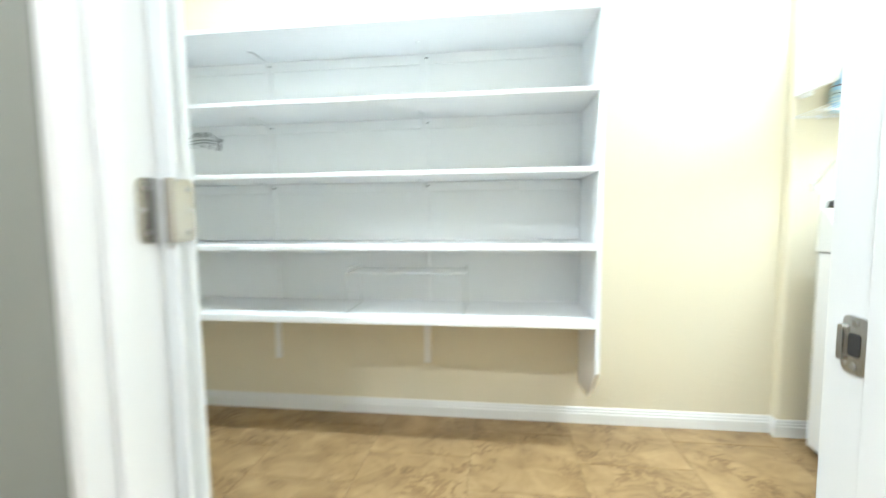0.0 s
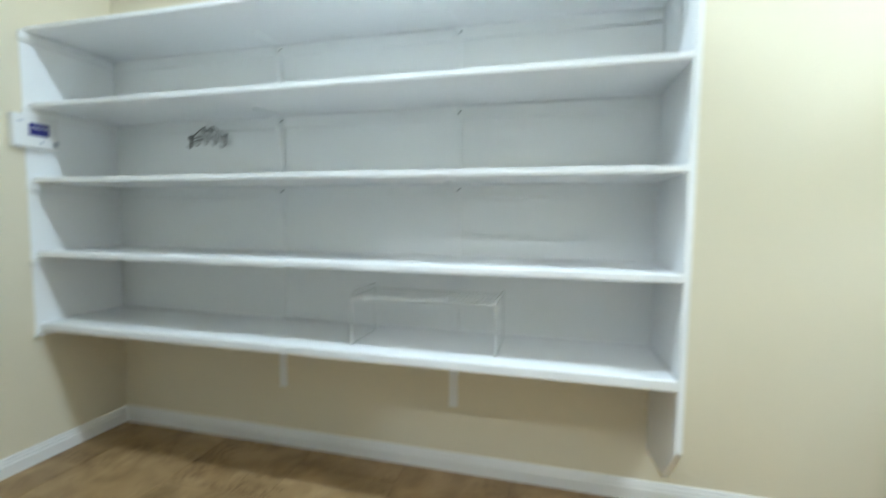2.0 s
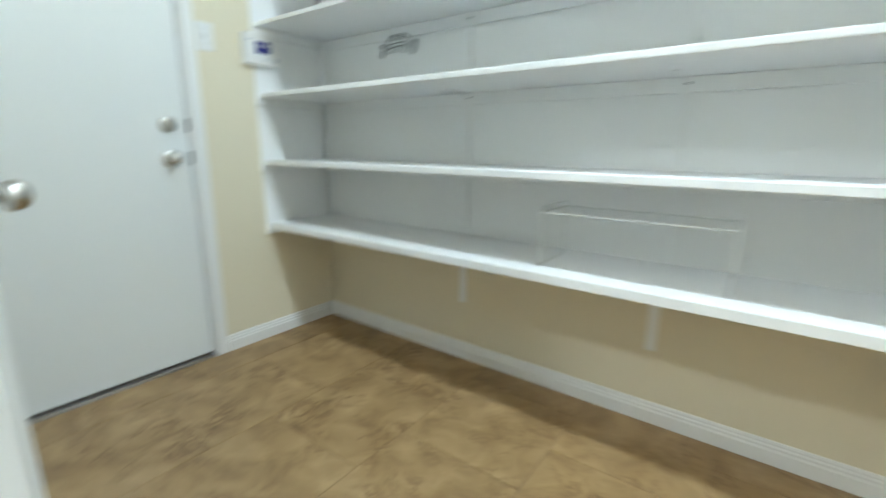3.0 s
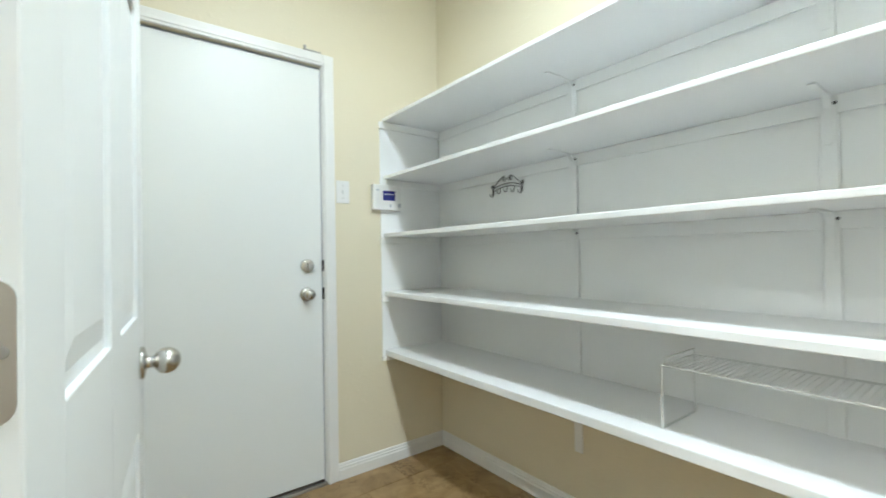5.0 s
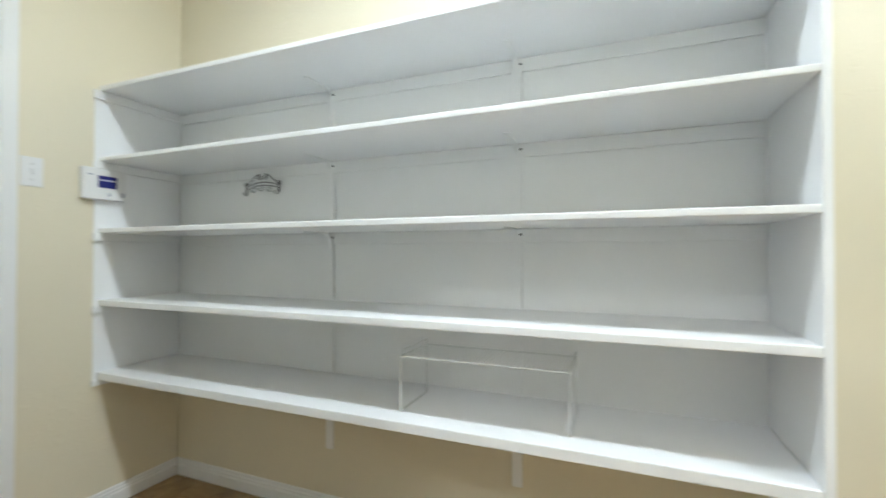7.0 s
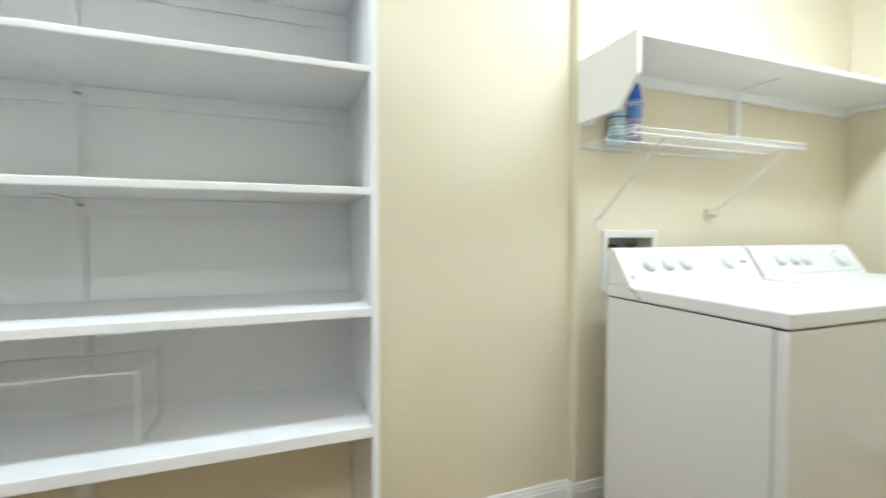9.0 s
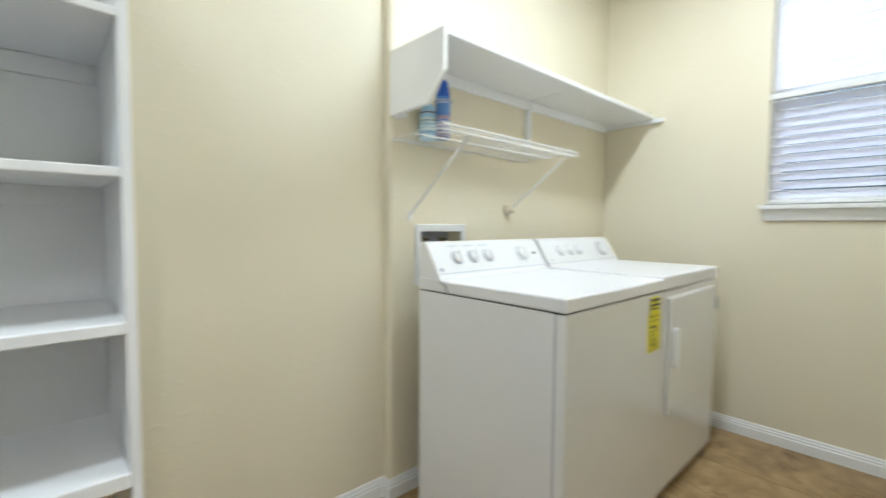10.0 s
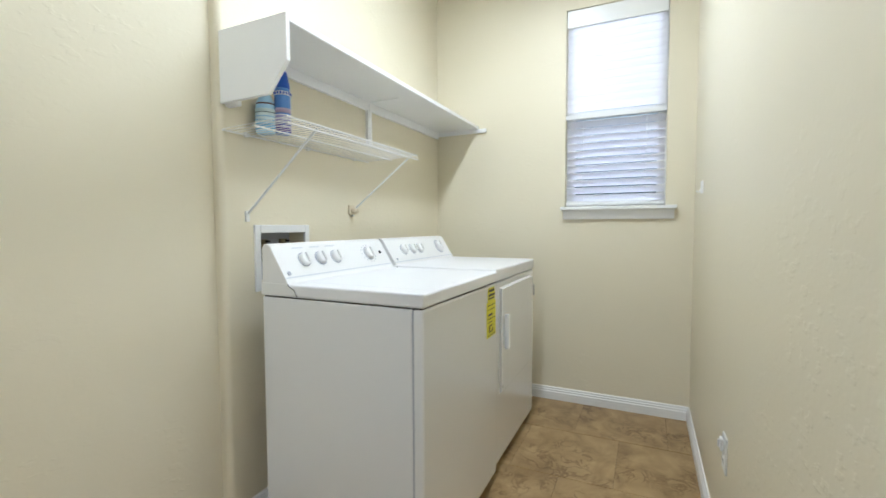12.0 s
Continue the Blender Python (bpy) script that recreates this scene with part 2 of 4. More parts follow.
def prism(points, axis, a, b, bevel=0.0):
    """Extrude a polygon of 2D points along an axis ('x': points are y, z; 'y': x, z; 'z': x, y)."""
    bm = bmesh.new()

    def put(p, s):
        return {"x": (s, p[0], p[1]), "y": (p[0], s, p[1]), "z": (p[0], p[1], s)}[axis]
    lo = [bm.verts.new(put(p, a)) for p in points]
    hi = [bm.verts.new(put(p, b)) for p in points]
    bm.faces.new(lo), bm.faces.new(hi)
    n = len(points)
    for i in range(n):
        bm.faces.new((lo[i], lo[(i + 1) % n], hi[(i + 1) % n], hi[i]))
    if bevel:
        bmesh.ops.bevel(bm, geom=bm.edges[:], offset=bevel, segments=2, affect="EDGES", profile=0.5)
    return bm


def add_tube(bm, pts, r, n=8):
    """A round bar along a polyline."""
    pts = [Vector(p) for p in pts]
    rings = []
    for i, p in enumerate(pts):
        d = (pts[min(i + 1, len(pts) - 1)] - pts[max(i - 1, 0)]).normalized()
        a = d.orthogonal().normalized() if i == 0 else (rings[-1][1] - d * rings[-1][1].dot(d)).normalized()
        c = d.cross(a)
        rings.append(([bm.verts.new(p + r * (math.cos(2 * math.pi * k / n) * a + math.sin(2 * math.pi * k / n) * c)) for k in range(n)], a))
    for (r0, _), (r1, _) in zip(rings, rings[1:]):
        for k in range(n):
            bm.faces.new((r0[k], r0[(k + 1) % n], r1[(k + 1) % n], r1[k]))
    bm.faces.new(rings[0][0]), bm.faces.new(rings[-1][0])
    return bm


def tube(pts, r, n=8):
    return add_tube(bmesh.new(), pts, r, n)


def lathe(profile, centre, axis, n=28):
    """Turn a profile of (radius, height) about an axis through centre."""
    bm = bmesh.new()
    ax = Vector(axis).normalized()
    a = ax.orthogonal().normalized()
    c = ax.cross(a)
    rings = [[bm.verts.new(Vector(centre) + ax * h + max(r, 1e-4) * (math.cos(2 * math.pi * k / n) * a + math.sin(2 * math.pi * k / n) * c))
              for k in range(n)] for r, h in profile]
    for r0, r1 in zip(rings, rings[1:]):
        for k in range(n):
            bm.faces.new((r0[k], r0[(k + 1) % n], r1[(k + 1) % n], r1[k]))
    bm.faces.new(rings[0]), bm.faces.new(rings[-1])
    return bm


def sweep(profile, path, inward):
    """A moulding: profile of (out, z) mitred along a floor polyline; inward: +1 if the room is on the left of the way."""
    bm = bmesh.new()
    pts = [Vector(p) for p in path]
    nors = []
    for p, q in zip(pts, pts[1:]):
        d = (q - p).normalized()
        nors.append(Vector((-d.y, d.x)) * inward)
    rings = []
    for i, p in enumerate(pts):
        if i == 0:
            m = nors[0]
        elif i == len(pts) - 1:
            m = nors[-1]
        else:
            m = (nors[i - 1] + nors[i]) / (1 + nors[i - 1].dot(nors[i]))
        rings.append([bm.verts.new((p.x + m.x * o, p.y + m.y * o, z)) for o, z in profile])
    k = len(profile)
    for r0, r1 in zip(rings, rings[1:]):
        for j in range(k):
            bm.faces.new((r0[j], r0[(j + 1) % k], r1[(j + 1) % k], r1[j]))
    bm.faces.new(rings[0]), bm.faces.new(rings[-1])
    return bm


def structure(name, bm, material, label, category):
    return tagged(part(name, bm, material), label, category, kind="structure")


# ---- structure ----
T = 0.12
EX0, EX1 = -1.535, -0.715       # outside door's opening
WY0, WY1, WZ0, WZ1 = -1.484, -0.923, 1.229, 2.42   # window opening
OX0, OX1, OZ0, OZ1 = 3.553, 3.797, 0.8955, 1.0905     # washer outlet box cavity

structure("wall_north", boxes(((-T, 0, 0), (XS + 0.03, T, H))), BACKP, "white painted plaster wall behind the shelving", "wall")
# bullnose step and the wall behind the washer
R = 0.02
arc = [(XS + R - R * math.sin(a), YS + R - R * math.cos(a)) for a in [i * math.pi / 16 for i in range(9)]]
structure("wall_corner", prism([(XS, 0.10), *arc[::-1], (3.50, YS), (3.50, 0.10)], "z", 0, H), WALL, "beige wall corner with a rounded edge", "wall")
for nm, lo, hi in (("wall_northeast_1", (3.50, YS, 0), (OX0, 0.10, H)), ("wall_northeast_2", (OX1, YS, 0), (XR + T, 0.10, H)),
                   ("wall_northeast_3", (OX0, YS, 0), (OX1, 0.10, OZ0)), ("wall_northeast_4", (OX0, YS, OZ1), (OX1, 0.10, H))):
    structure(nm, box(lo, hi), WALL, "beige painted wall behind the washer and dryer", "wall")
structure("wall_west", boxes(((-T, YN - 0.3, 0), (0, EX0, H)), ((-T, EX1, 0), (0, 0, H)), ((-T, EX0, 2.045), (0, EX1, H))),
          WALL, "beige painted wall with the white outside door", "wall")
structure("wall_east", boxes(((XR, YN - T, 0), (XR + T, WY0, H)), ((XR, WY1, 0), (XR + T, YS, H)),
                             ((XR, WY0, 0), (XR + T, WY1, WZ0)), ((XR, WY0, WZ1), (XR + T, WY1, H))),
          WALL, "beige painted wall with the small window", "wall")
structure("wall_south", boxes(((0, YH, 0), (JL - 0.02, YN, H)), ((JR + 0.02, YH, 0), (XR, YN, H)), ((JL - 0.02, YH, DOOR_H + 0.02), (JR + 0.02, YN, H))),
          WALL, "beige lightly textured wall with the doorway", "wall")
structure("ceiling", boxes(((-T, YH, H), (XR + T, 0.12, H + 0.1))), CEIL, "white painted ceiling", "ceiling")
structure("floor", boxes(((-T, -4.8, -0.12), (XR + T, 0.12, -0.002))), GROUT, "brown grout bed under mottled tan floor tiles", "floor")
structure("hall_wall_west", boxes(((0.68, -4.72, 0), (0.80, YH, H))), HALLWALL, "plain painted hall wall", "wall")
structure("hall_wall_east", boxes(((3.40, -4.72, 0), (3.52, YH, H))), HALLWALL, "plain painted hall wall", "wall")
structure("hall_wall_south", boxes(((0.80, -4.72, 0), (3.40, -4.60, H))), HALLWALL, "plain painted hall wall", "wall")
structure("hall_ceiling", boxes(((0.68, -4.72, H), (3.52, YH - 0.002, H + 0.1))), CEIL, "white painted hall ceiling", "ceiling")

# beige skin of the shelf wall above, below and beside the white painted bay
SX1 = 2.530
for nm, lo, hi in (("wall_north_upper", (0, -0.004, 1.83), (SX1, 0.0, H)), ("wall_north_lower", (0, -0.004, 0), (SX1, 0.0, 0.585)), ("wall_north_side", (SX1, -0.004, 0), (XS + 0.01, 0.0, H))):
    structure(nm, box(lo, hi), WALL, "beige painted wall around the white shelving bay", "wall")
# thin skin left of the jamb, darker and greyer than the other hall walls
structure("hall_wall_north", box((0.80, YH - 0.006, 0), (JL - 0.016, YH, H)), HALLGREY, "dark grey hall wall face beside the doorway", "wall")

BASE = [(0, 0), (0.0145, 0), (0.0145, 0.048), (0.011, 0.054), (0.011, 0.062), (0.0075, 0.067), (0.0075, 0.073), (0.004, 0.080), (0, 0.080)]
structure("baseboard_1", sweep(BASE, [(0, EX1 + 0.057), (0, -0.004), (XS, -0.004), (XS, YS), (3.9, YS), (XR, YS), (XR, YN), (JR + 0.062, YN)], -1),
          TRIM, "white moulded wooden baseboard", "baseboard")
structure("baseboard_2", sweep(BASE, [(JL - 0.06, YN), (0, YN), (0, EX0 - 0.057)], -1), TRIM, "white moulded wooden baseboard", "baseboard")


def casing(name, parts_list, label):
    t = tagged(new(name), label, "door casing", kind="structure")
    for nm, lo, hi, bv in parts_list:
        part(nm, box(lo, hi, bv), TRIM, t)
    return t


# outside door: casing, jamb, slab
casing("door_casing_1", [
    ("side_casing", (0.0, EX1, 0.0), (0.016, EX1 + 0.056, 2.103), 0.004),
    ("side_casing", (0.0, EX0 - 0.056, 0.0), (0.016, EX0, 2.103), 0.004),
    ("head_casing", (0.0, EX0, 2.045), (0.0155, EX1, 2.103), 0.004),
    ("jamb", (-0.115, EX1 - 0.004, 0.012), (0.003, EX1 + 0.004, 2.045), 0.001),
    ("jamb", (-0.115, EX0 - 0.004, 0.012), (0.003, EX0 + 0.004, 2.045), 0.001),
    ("casing_bead", (0.014, EX1 + 0.006, 0.0), (0.020, EX1 + 0.018, 2.080), 0.002),
    ("casing_bead", (0.0135, EX0, 2.058), (0.020, EX1 + 0.005, 2.070), 0.002),
], "white painted wooden casing round the outside door")

ext = tagged(new("door_1"), "flat white painted outside door, closed", "door", kind="structure")
part("slab", box((-0.058, EX0 + 0.008, 0.022), (-0.012, EX1 - 0.009, 2.032), 0.002), DOORM, ext)
part("door_sweep", box((-0.014, EX0 + 0.012, 0.013), (-0.006, EX1 - 0.012, 0.022), 0.001), THRESH, ext, "dark rubber door sweep")
part("weather_strip", box((-0.075, EX1 - 0.0085, 0.02), (-0.016, EX1 - 0.0045, 2.04)), DIAL, ext)
part("weather_strip", box((-0.075, EX0 + 0.01, 2.0335), (-0.020, EX1 - 0.01, 2.0425)), DIAL, ext)


def round_knob(parent, centre, axis, big=0.027, deep=0.066, label="satin nickel door knob"):
    """A turned knob: rosette, neck and egg-shaped ball."""
    ball = [(big * math.sin(t), deep - 0.92 * big * (1 - math.cos(t))) for t in [radians(a) for a in range(150, -1, -10)]]
    return smooth(part("knob", lathe([(0, 0), (0.033, 0), (0.034, 0.003), (0.032, 0.007), (0.020, 0.010), (0.0125, 0.012), (0.0115, 0.016), (0.0120, ball[0][1] - 0.001), *ball],
                                     centre, axis), NICKEL, parent, label))


round_knob(ext, (-0.012, -0.800, 0.930), (1, 0, 0))
smooth(part("deadbolt", lathe([(0, 0), (0.032, 0), (0.032, 0.010), (0.029, 0.016), (0.024, 0.018), (0, 0.018)], (-0.012, -0.798, 1.066), (1, 0, 0)), NICKEL, ext, "round satin nickel deadbolt"))
part("thumb_turn", box((0.004, -0.801, 1.050), (0.020, -0.795, 1.082), 0.002), NICKEL, ext)
for z in (0.930, 1.066):
    part("strike_plate", box((-0.011, EX1 - 0.0085, z - 0.028), (0.0050, EX1 - 0.0030, z + 0.028), 0.001), IRON, ext, "dark steel strike plate")
part("threshold", box((-0.12, EX0, -0.004), (0.012, EX1, 0.012), 0.003), STEEL, ext, "grey metal threshold")
con = thing("alarm_contact", "small grey metal bracket on top of the door casing", "bracket", (0.008, -0.765, 2.103))
part("plate", box((-0.006, -0.040, 0.0), (0.008, 0.040, 0.006), 0.001), STEEL, con)
part("upright", box((-0.006, -0.040, 0.006), (0.004, -0.030, 0.026), 0.001), STEEL, con)

# doorway jambs and casings
casing("door_casing_2", [
    ("jamb", (JL - 0.02, YH - 0.002, 0), (JL, YN + 0.020, DOOR_H), 0.0015),
    ("jamb", (JR, YH - 0.002, 0), (JR + 0.02, YN + 0.020, DOOR_H), 0.0015),
    ("head_jamb", (JL - 0.02, YH - 0.002, DOOR_H), (JR + 0.02, YN + 0.020, DOOR_H + 0.02), 0.0015),
    ("door_stop", (JL, -1.715, 0), (JL + 0.011, -1.680, DOOR_H), 0.002),
    ("door_stop", (JR - 0.011, -1.715, 0), (JR, -1.680, DOOR_H), 0.002),
    ("side_casing", (JR + 0.008, YH - 0.016, 0), (JR + 0.066, YH, DOOR_H + 0.066), 0.005),
    ("head_casing", (JL - 0.066, YH - 0.016, DOOR_H + 0.008), (JR + 0.066, YH - 0.0005, DOOR_H + 0.066), 0.005),
    ("side_casing", (JL - 0.066, YN, 0), (JL - 0.020, YN + 0.012, DOOR_H + 0.06), 0.002),
    ("side_casing", (JR + 0.020, YN, 0), (JR + 0.060, YN + 0.014, DOOR_H + 0.06), 0.004),
    ("head_casing", (JL - 0.060, YN, DOOR_H + 0.020), (JR + 0.060, YN + 0.012, DOOR_H + 0.06), 0.002),
], "white painted wooden doorway jamb with hall casing")


def plate_bm(y0, y1, z0, z1, x0, x1, r):
    """An upright plate with rounded corners in the y-z plane."""
    pts = []
    for cy, cz, a0 in ((y1 - r, z1 - r, 0), (y0 + r, z1 - r, 90), (y0 + r, z0 + r, 180), (y1 - r, z0 + r, 270)):
        pts += [(cy + r * math.cos(radians(a0 + a)), cz + r * math.sin(radians(a0 + a))) for a in (0, 22, 45, 68, 90)]
    return prism(pts, "x", x0, x1)


strike = thing("strike_plate", "satin nickel strike plate with screws in the white jamb", "strike plate", (JR, -1.652, 0.9))
bm = plate_bm(-0.020, 0.016, -0.032, 0.032, -0.002, 0.0005, 0.009)
part("plate", bm, NICKEL, strike)
part("latch_hole", plate_bm(-0.010, 0.006, -0.013, 0.013, -0.0028, 0.0, 0.004), SEAM, strike, "dark latch hole")
part("lip", plate_bm(0.010, 0.018, -0.020, 0.020, -0.006, -0.001, 0.003), NICKEL, strike)
for z in (-0.024, 0.024):
    part("screw", lathe([(0.0042, 0), (0.0038, 0.0012), (0, 0.0014)], (-0.002, -0.002, z), (-1, 0, 0), 12), STEEL, strike)

# panelled inside door, folded back against the wall
LEAF_W, LEAF_T = 0.80, 0.036
leaf = tagged(new("door_2"), "white six-panel inside door, standing wide open", "door", kind="structure")
leaf.matrix_world = pose(JL + 0.030, -1.586, 0.012, 0, 0, 180 - 6.87)
# local: x along the leaf, y towards the wall side is +, face seen is at y = 0 looking to -y
part("core", box((0.0, 0.008, 0.0), (LEAF_W, LEAF_T - 0.008, 2.02)), DOORM, leaf)
ST = 0.105
rows = [(0.22, 0.755), (0.985, 1.60), (1.70, 1.915)]
cols = [(ST, LEAF_W / 2 - 0.045), (LEAF_W / 2 + 0.045, LEAF_W - ST)]
for x0, x1 in ((0, cols[0][0]), (cols[0][1], cols[1][0]), (cols[1][1], LEAF_W)):
    part("stile", box((x0, 0.0, 0.0), (x1, LEAF_T, 2.02), 0.0025), DOORM, leaf)
zs = [0.0] + [v for r in rows for v in r] + [2.02]
for z0, z1 in zip(zs[0::2], zs[1::2]):
    for x0, x1 in cols:
        part("rail", box((x0 - 0.001, 0.0003, z0), (x1 + 0.001, LEAF_T - 0.0003, z1), 0.0025), DOORM, leaf)
for z0, z1 in rows:
    for x0, x1 in cols:
        bm = bmesh.new()
        for sgn, y_out, y_in in ((1, 0.0085, 0.0025), (-1, LEAF_T - 0.0085, LEAF_T - 0.0025)):
            a = [bm.verts.new((x, y_out, z)) for x, z in ((x0 + 0.012, z0 + 0.012), (x1 - 0.012, z0 + 0.012), (x1 - 0.012, z1 - 0.012), (x0 + 0.012, z1 - 0.012))]
            c = [bm.verts.new((x, y_in, z)) for x, z in ((x0 + 0.045, z0 + 0.045), (x1 - 0.045, z0 + 0.045), (x1 - 0.045, z1 - 0.045), (x0 + 0.045, z1 - 0.045))]
            bm.faces.new(c)
            for i in range(4):
                bm.faces.new((a[i], a[(i + 1) % 4], c[(i + 1) % 4], c[i]))
        part("panel", bm, DOORM, leaf)
round_knob(leaf, (LEAF_W - 0.060, 0.0, 0.884), (0, -1, 0), 0.0275, 0.072)
for z in (0.22, 1.045, 1.80):
    hinge = part("hinge", plate_bm(0.003, 0.035, z - 0.0445, z + 0.0445, -0.002, 0.001, 0.012), NICKEL, leaf, "satin nickel butt hinge")
    part("knuckle", tube([(0.006, 0.036, z - 0.045), (0.006, 0.036, z + 0.045)], 0.0080, 12), NICKEL, hinge)
    for dz, dy in ((-0.030, 0.015), (0.0, 0.010), (0.030, 0.015)):
        part("screw", lathe([(0.0042, 0), (0.0038, 0.001), (0, 0.0012)], (-0.002, dy, z + dz), (-1, 0, 0), 10), STEEL, hinge)
for z in (0.232, 1.057, 1.812):
    hl = thing("hinge_leaf", "satin nickel hinge leaf screwed to the white jamb", "hinge", (JL, -1.628, z), "hinges of the inside door")
    part("plate", plate_bm(-0.030, 0.014, -0.0445, 0.0445, -0.0005, 0.002, 0.012), NICKEL, hl)
    for dz, dy in ((-0.030, -0.012), (0.0, -0.022), (0.030, -0.012)):
        part("screw", lathe([(0.0042, 0), (0.0038, 0.001), (0, 0.0012)], (0.002, dy, dz), (1, 0, 0), 10), STEEL, hl)

# ---- window ----
win = tagged(new("window_1"), "white single-hung window with a deep sill", "window", kind="structure")
fx0, fx1 = XR + 0.060, XR + 0.100
for nm, lo, hi in (("window_frame", (fx0, WY0, WZ0), (fx1, WY0 + 0.050, WZ1)), ("window_frame", (fx0, WY1 - 0.050, WZ0), (fx1, WY1, WZ1)),
                   ("window_frame", (fx0, WY0 + 0.050, WZ1 - 0.035), (fx1, WY1 - 0.050, WZ1)), ("window_frame", (fx0, WY0 + 0.050, WZ0), (fx1, WY1 - 0.050, WZ0 + 0.04)),
                   ("meeting_rail", (fx0 - 0.006, WY0 + 0.050, 1.775), (fx1, WY1 - 0.050, 1.815))):
    part(nm, box(lo, hi, 0.003), TRIM, win)
for z0, z1 in ((WZ0 + 0.04, 1.775), (1.815, WZ1 - 0.035)):
    g = part("pane", box((XR + 0.078, WY0 + 0.050, z0), (XR + 0.082, WY1 - 0.050, z1)), GLASS, win)
    g.visible_shadow = False
part("window_sill", box((XR - 0.045, WY0 - 0.056, 1.207), (XR + 0.06, WY1 + 0.020, 1.229), 0.004), TRIM, win)
part("apron", prism([(XR - 0.001, 1.152), (XR - 0.014, 1.152), (XR - 0.018, 1.167), (XR - 0.030, 1.197), (XR - 0.034, 1.207), (XR - 0.001, 1.207)], "y", WY0 - 0.045, WY1 + 0.008), TRIM, win)
structure("outdoor_backdrop", boxes(((8.0, -6, -1), (8.05, 4, 6))), DAY, "bright overcast distance beyond the window", "backdrop")

blind = thing("window_blind", "white slatted blind filling the window, slats half open below", "blind", (XR + 0.03, -1.20, 1.234))
by0, by1 = WY0 + 0.006 + 1.20, WY1 - 0.006 + 1.20
part("valance", box((-0.038, by0, 1.075), (-0.020, by1, 1.178), 0.004), TRIM, blind)
part("headrail", box((-0.018, by0, 1.125), (0.025, by1, 1.175), 0.002), TRIM, blind)
slat_closed = prism([(-0.003, -0.027), (0.000, -0.027), (0.004, 0.0), (0.003, 0.027), (0.000, 0.027), (0.001, 0.0)], "y", by0 + 0.003, by1 - 0.003)
closed = part("slat", slat_closed, SLAT, blind)
closed.location = (-0.012, 0, 1.06)
a = radians(42)
slat_open = prism([(0.025 * math.cos(a) * s + 0.0015 * math.sin(a) * t, -0.025 * math.sin(a) * s + 0.0015 * math.cos(a) * t) for s, t in ((-1, -1), (1, -1), (1, 1), (0, 2.2), (-1, 1))],
                  "y", by0 + 0.003, by1 - 0.003)
op = part("slat", slat_open, SLAT, blind)
op.location = (0.0, 0, 0.50)
for i in range(1, 11):
    o = closed.copy()
    scene.collection.objects.link(o)
    o.location = (-0.012, 0, 1.06 - 0.046 * i)
for i in range(1, 11):
    o = op.copy()
    scene.collection.objects.link(o)
    o.location = (0.0, 0, 0.50 - 0.045 * i)
part("middle_rail", box((-0.030, by0 - 0.004, 0.527), (0.004, by1 + 0.004, 0.556), 0.004), TRIM, blind)
part("bottom_rail", box((-0.024, by0, 0.0), (0.022, by1, 0.020), 0.004), TRIM, blind)
for y in (by0 + 0.10, by1 - 0.10):
    part("ladder_cord", tube([(-0.026, y, 0.01), (-0.026, y, 0.53)], 0.0012, 6), WIRE, blind)

# ---- shelving along the wall ----
unit = thing("wall_shelving", "white painted five-tier wooden wall shelving, nearly empty", "shelving", (0, 0, 0.2))
oz = -0.2
TOPS = [0.606, 0.918, 1.228, 1.536, 1.845]
SD = -0.385
THICK = [0.032, 0.025, 0.020, 0.018, 0.018]
for z, th in zip(TOPS, THICK):
    part("shelf", box((0.005, SD, z - th + oz), (SX1 - 0.020, -0.003, z + oz), 0.003), SHELF, unit)
part("side_panel", prism([(SD, 0.388 + oz), (-0.245, 0.236 + oz), (-0.0005, 0.205 + oz), (-0.0005, 1.850 + oz), (SD, 1.850 + oz)], "x", SX1 - 0.019, SX1, 0.002), SHELF, unit)
part("end_panel", box((0.0005, SD - 0.014, 0.552 + oz), (0.004, -0.003, 1.826 + oz), 0.001), SHELF, unit)
for z, th in zip(TOPS, THICK):
    part("cleat", box((0.004, -0.010, z - 0.068 + oz), (SX1 - 0.020, -0.0035, z - th - 0.0005 + oz), 0.002), BACKP, unit)
    part("cleat", box((0.0045, SD - 0.021, z - 0.056 + oz), (0.019, -0.0105, z - th - 0.0005 + oz), 0.002), BACKP, unit)
SB = [0.943, 1.757]


def bracket_bm(z):
    """Strap bracket: an arm under the shelf, rounded into a leg on the upright."""
    pts = [(-0.170, z - 0.002), (-0.053, z - 0.002)]
    pts += [(-0.053 + 0.039 * math.sin(t), z - 0.041 + 0.039 * math.cos(t)) for t in [i * math.pi / 12 for i in range(1, 7)]]
    pts += [(-0.014, z - 0.13)]
    bm = bmesh.new()
    ring = []
    for k, (y, zz) in enumerate(pts):
        y0, z0 = pts[max(k - 1, 0)]
        y1, z1 = pts[min(k + 1, len(pts) - 1)]
        d = Vector((y1 - y0, z1 - z0)).normalized()
        ny, nz = -d.y * 0.002, d.x * 0.002
        ring.append([bm.verts.new(v) for v in ((-0.009, y - ny, zz - nz), (0.009, y - ny, zz - nz), (0.009, y + ny, zz + nz), (-0.009, y + ny, zz + nz))])
    for p, q in zip(ring, ring[1:]):
        for k in range(4):
            bm.faces.new((p[k], p[(k + 1) % 4], q[(k + 1) % 4], q[k]))
    bm.faces.new(ring[0]), bm.faces.new(ring[-1])
    return bm


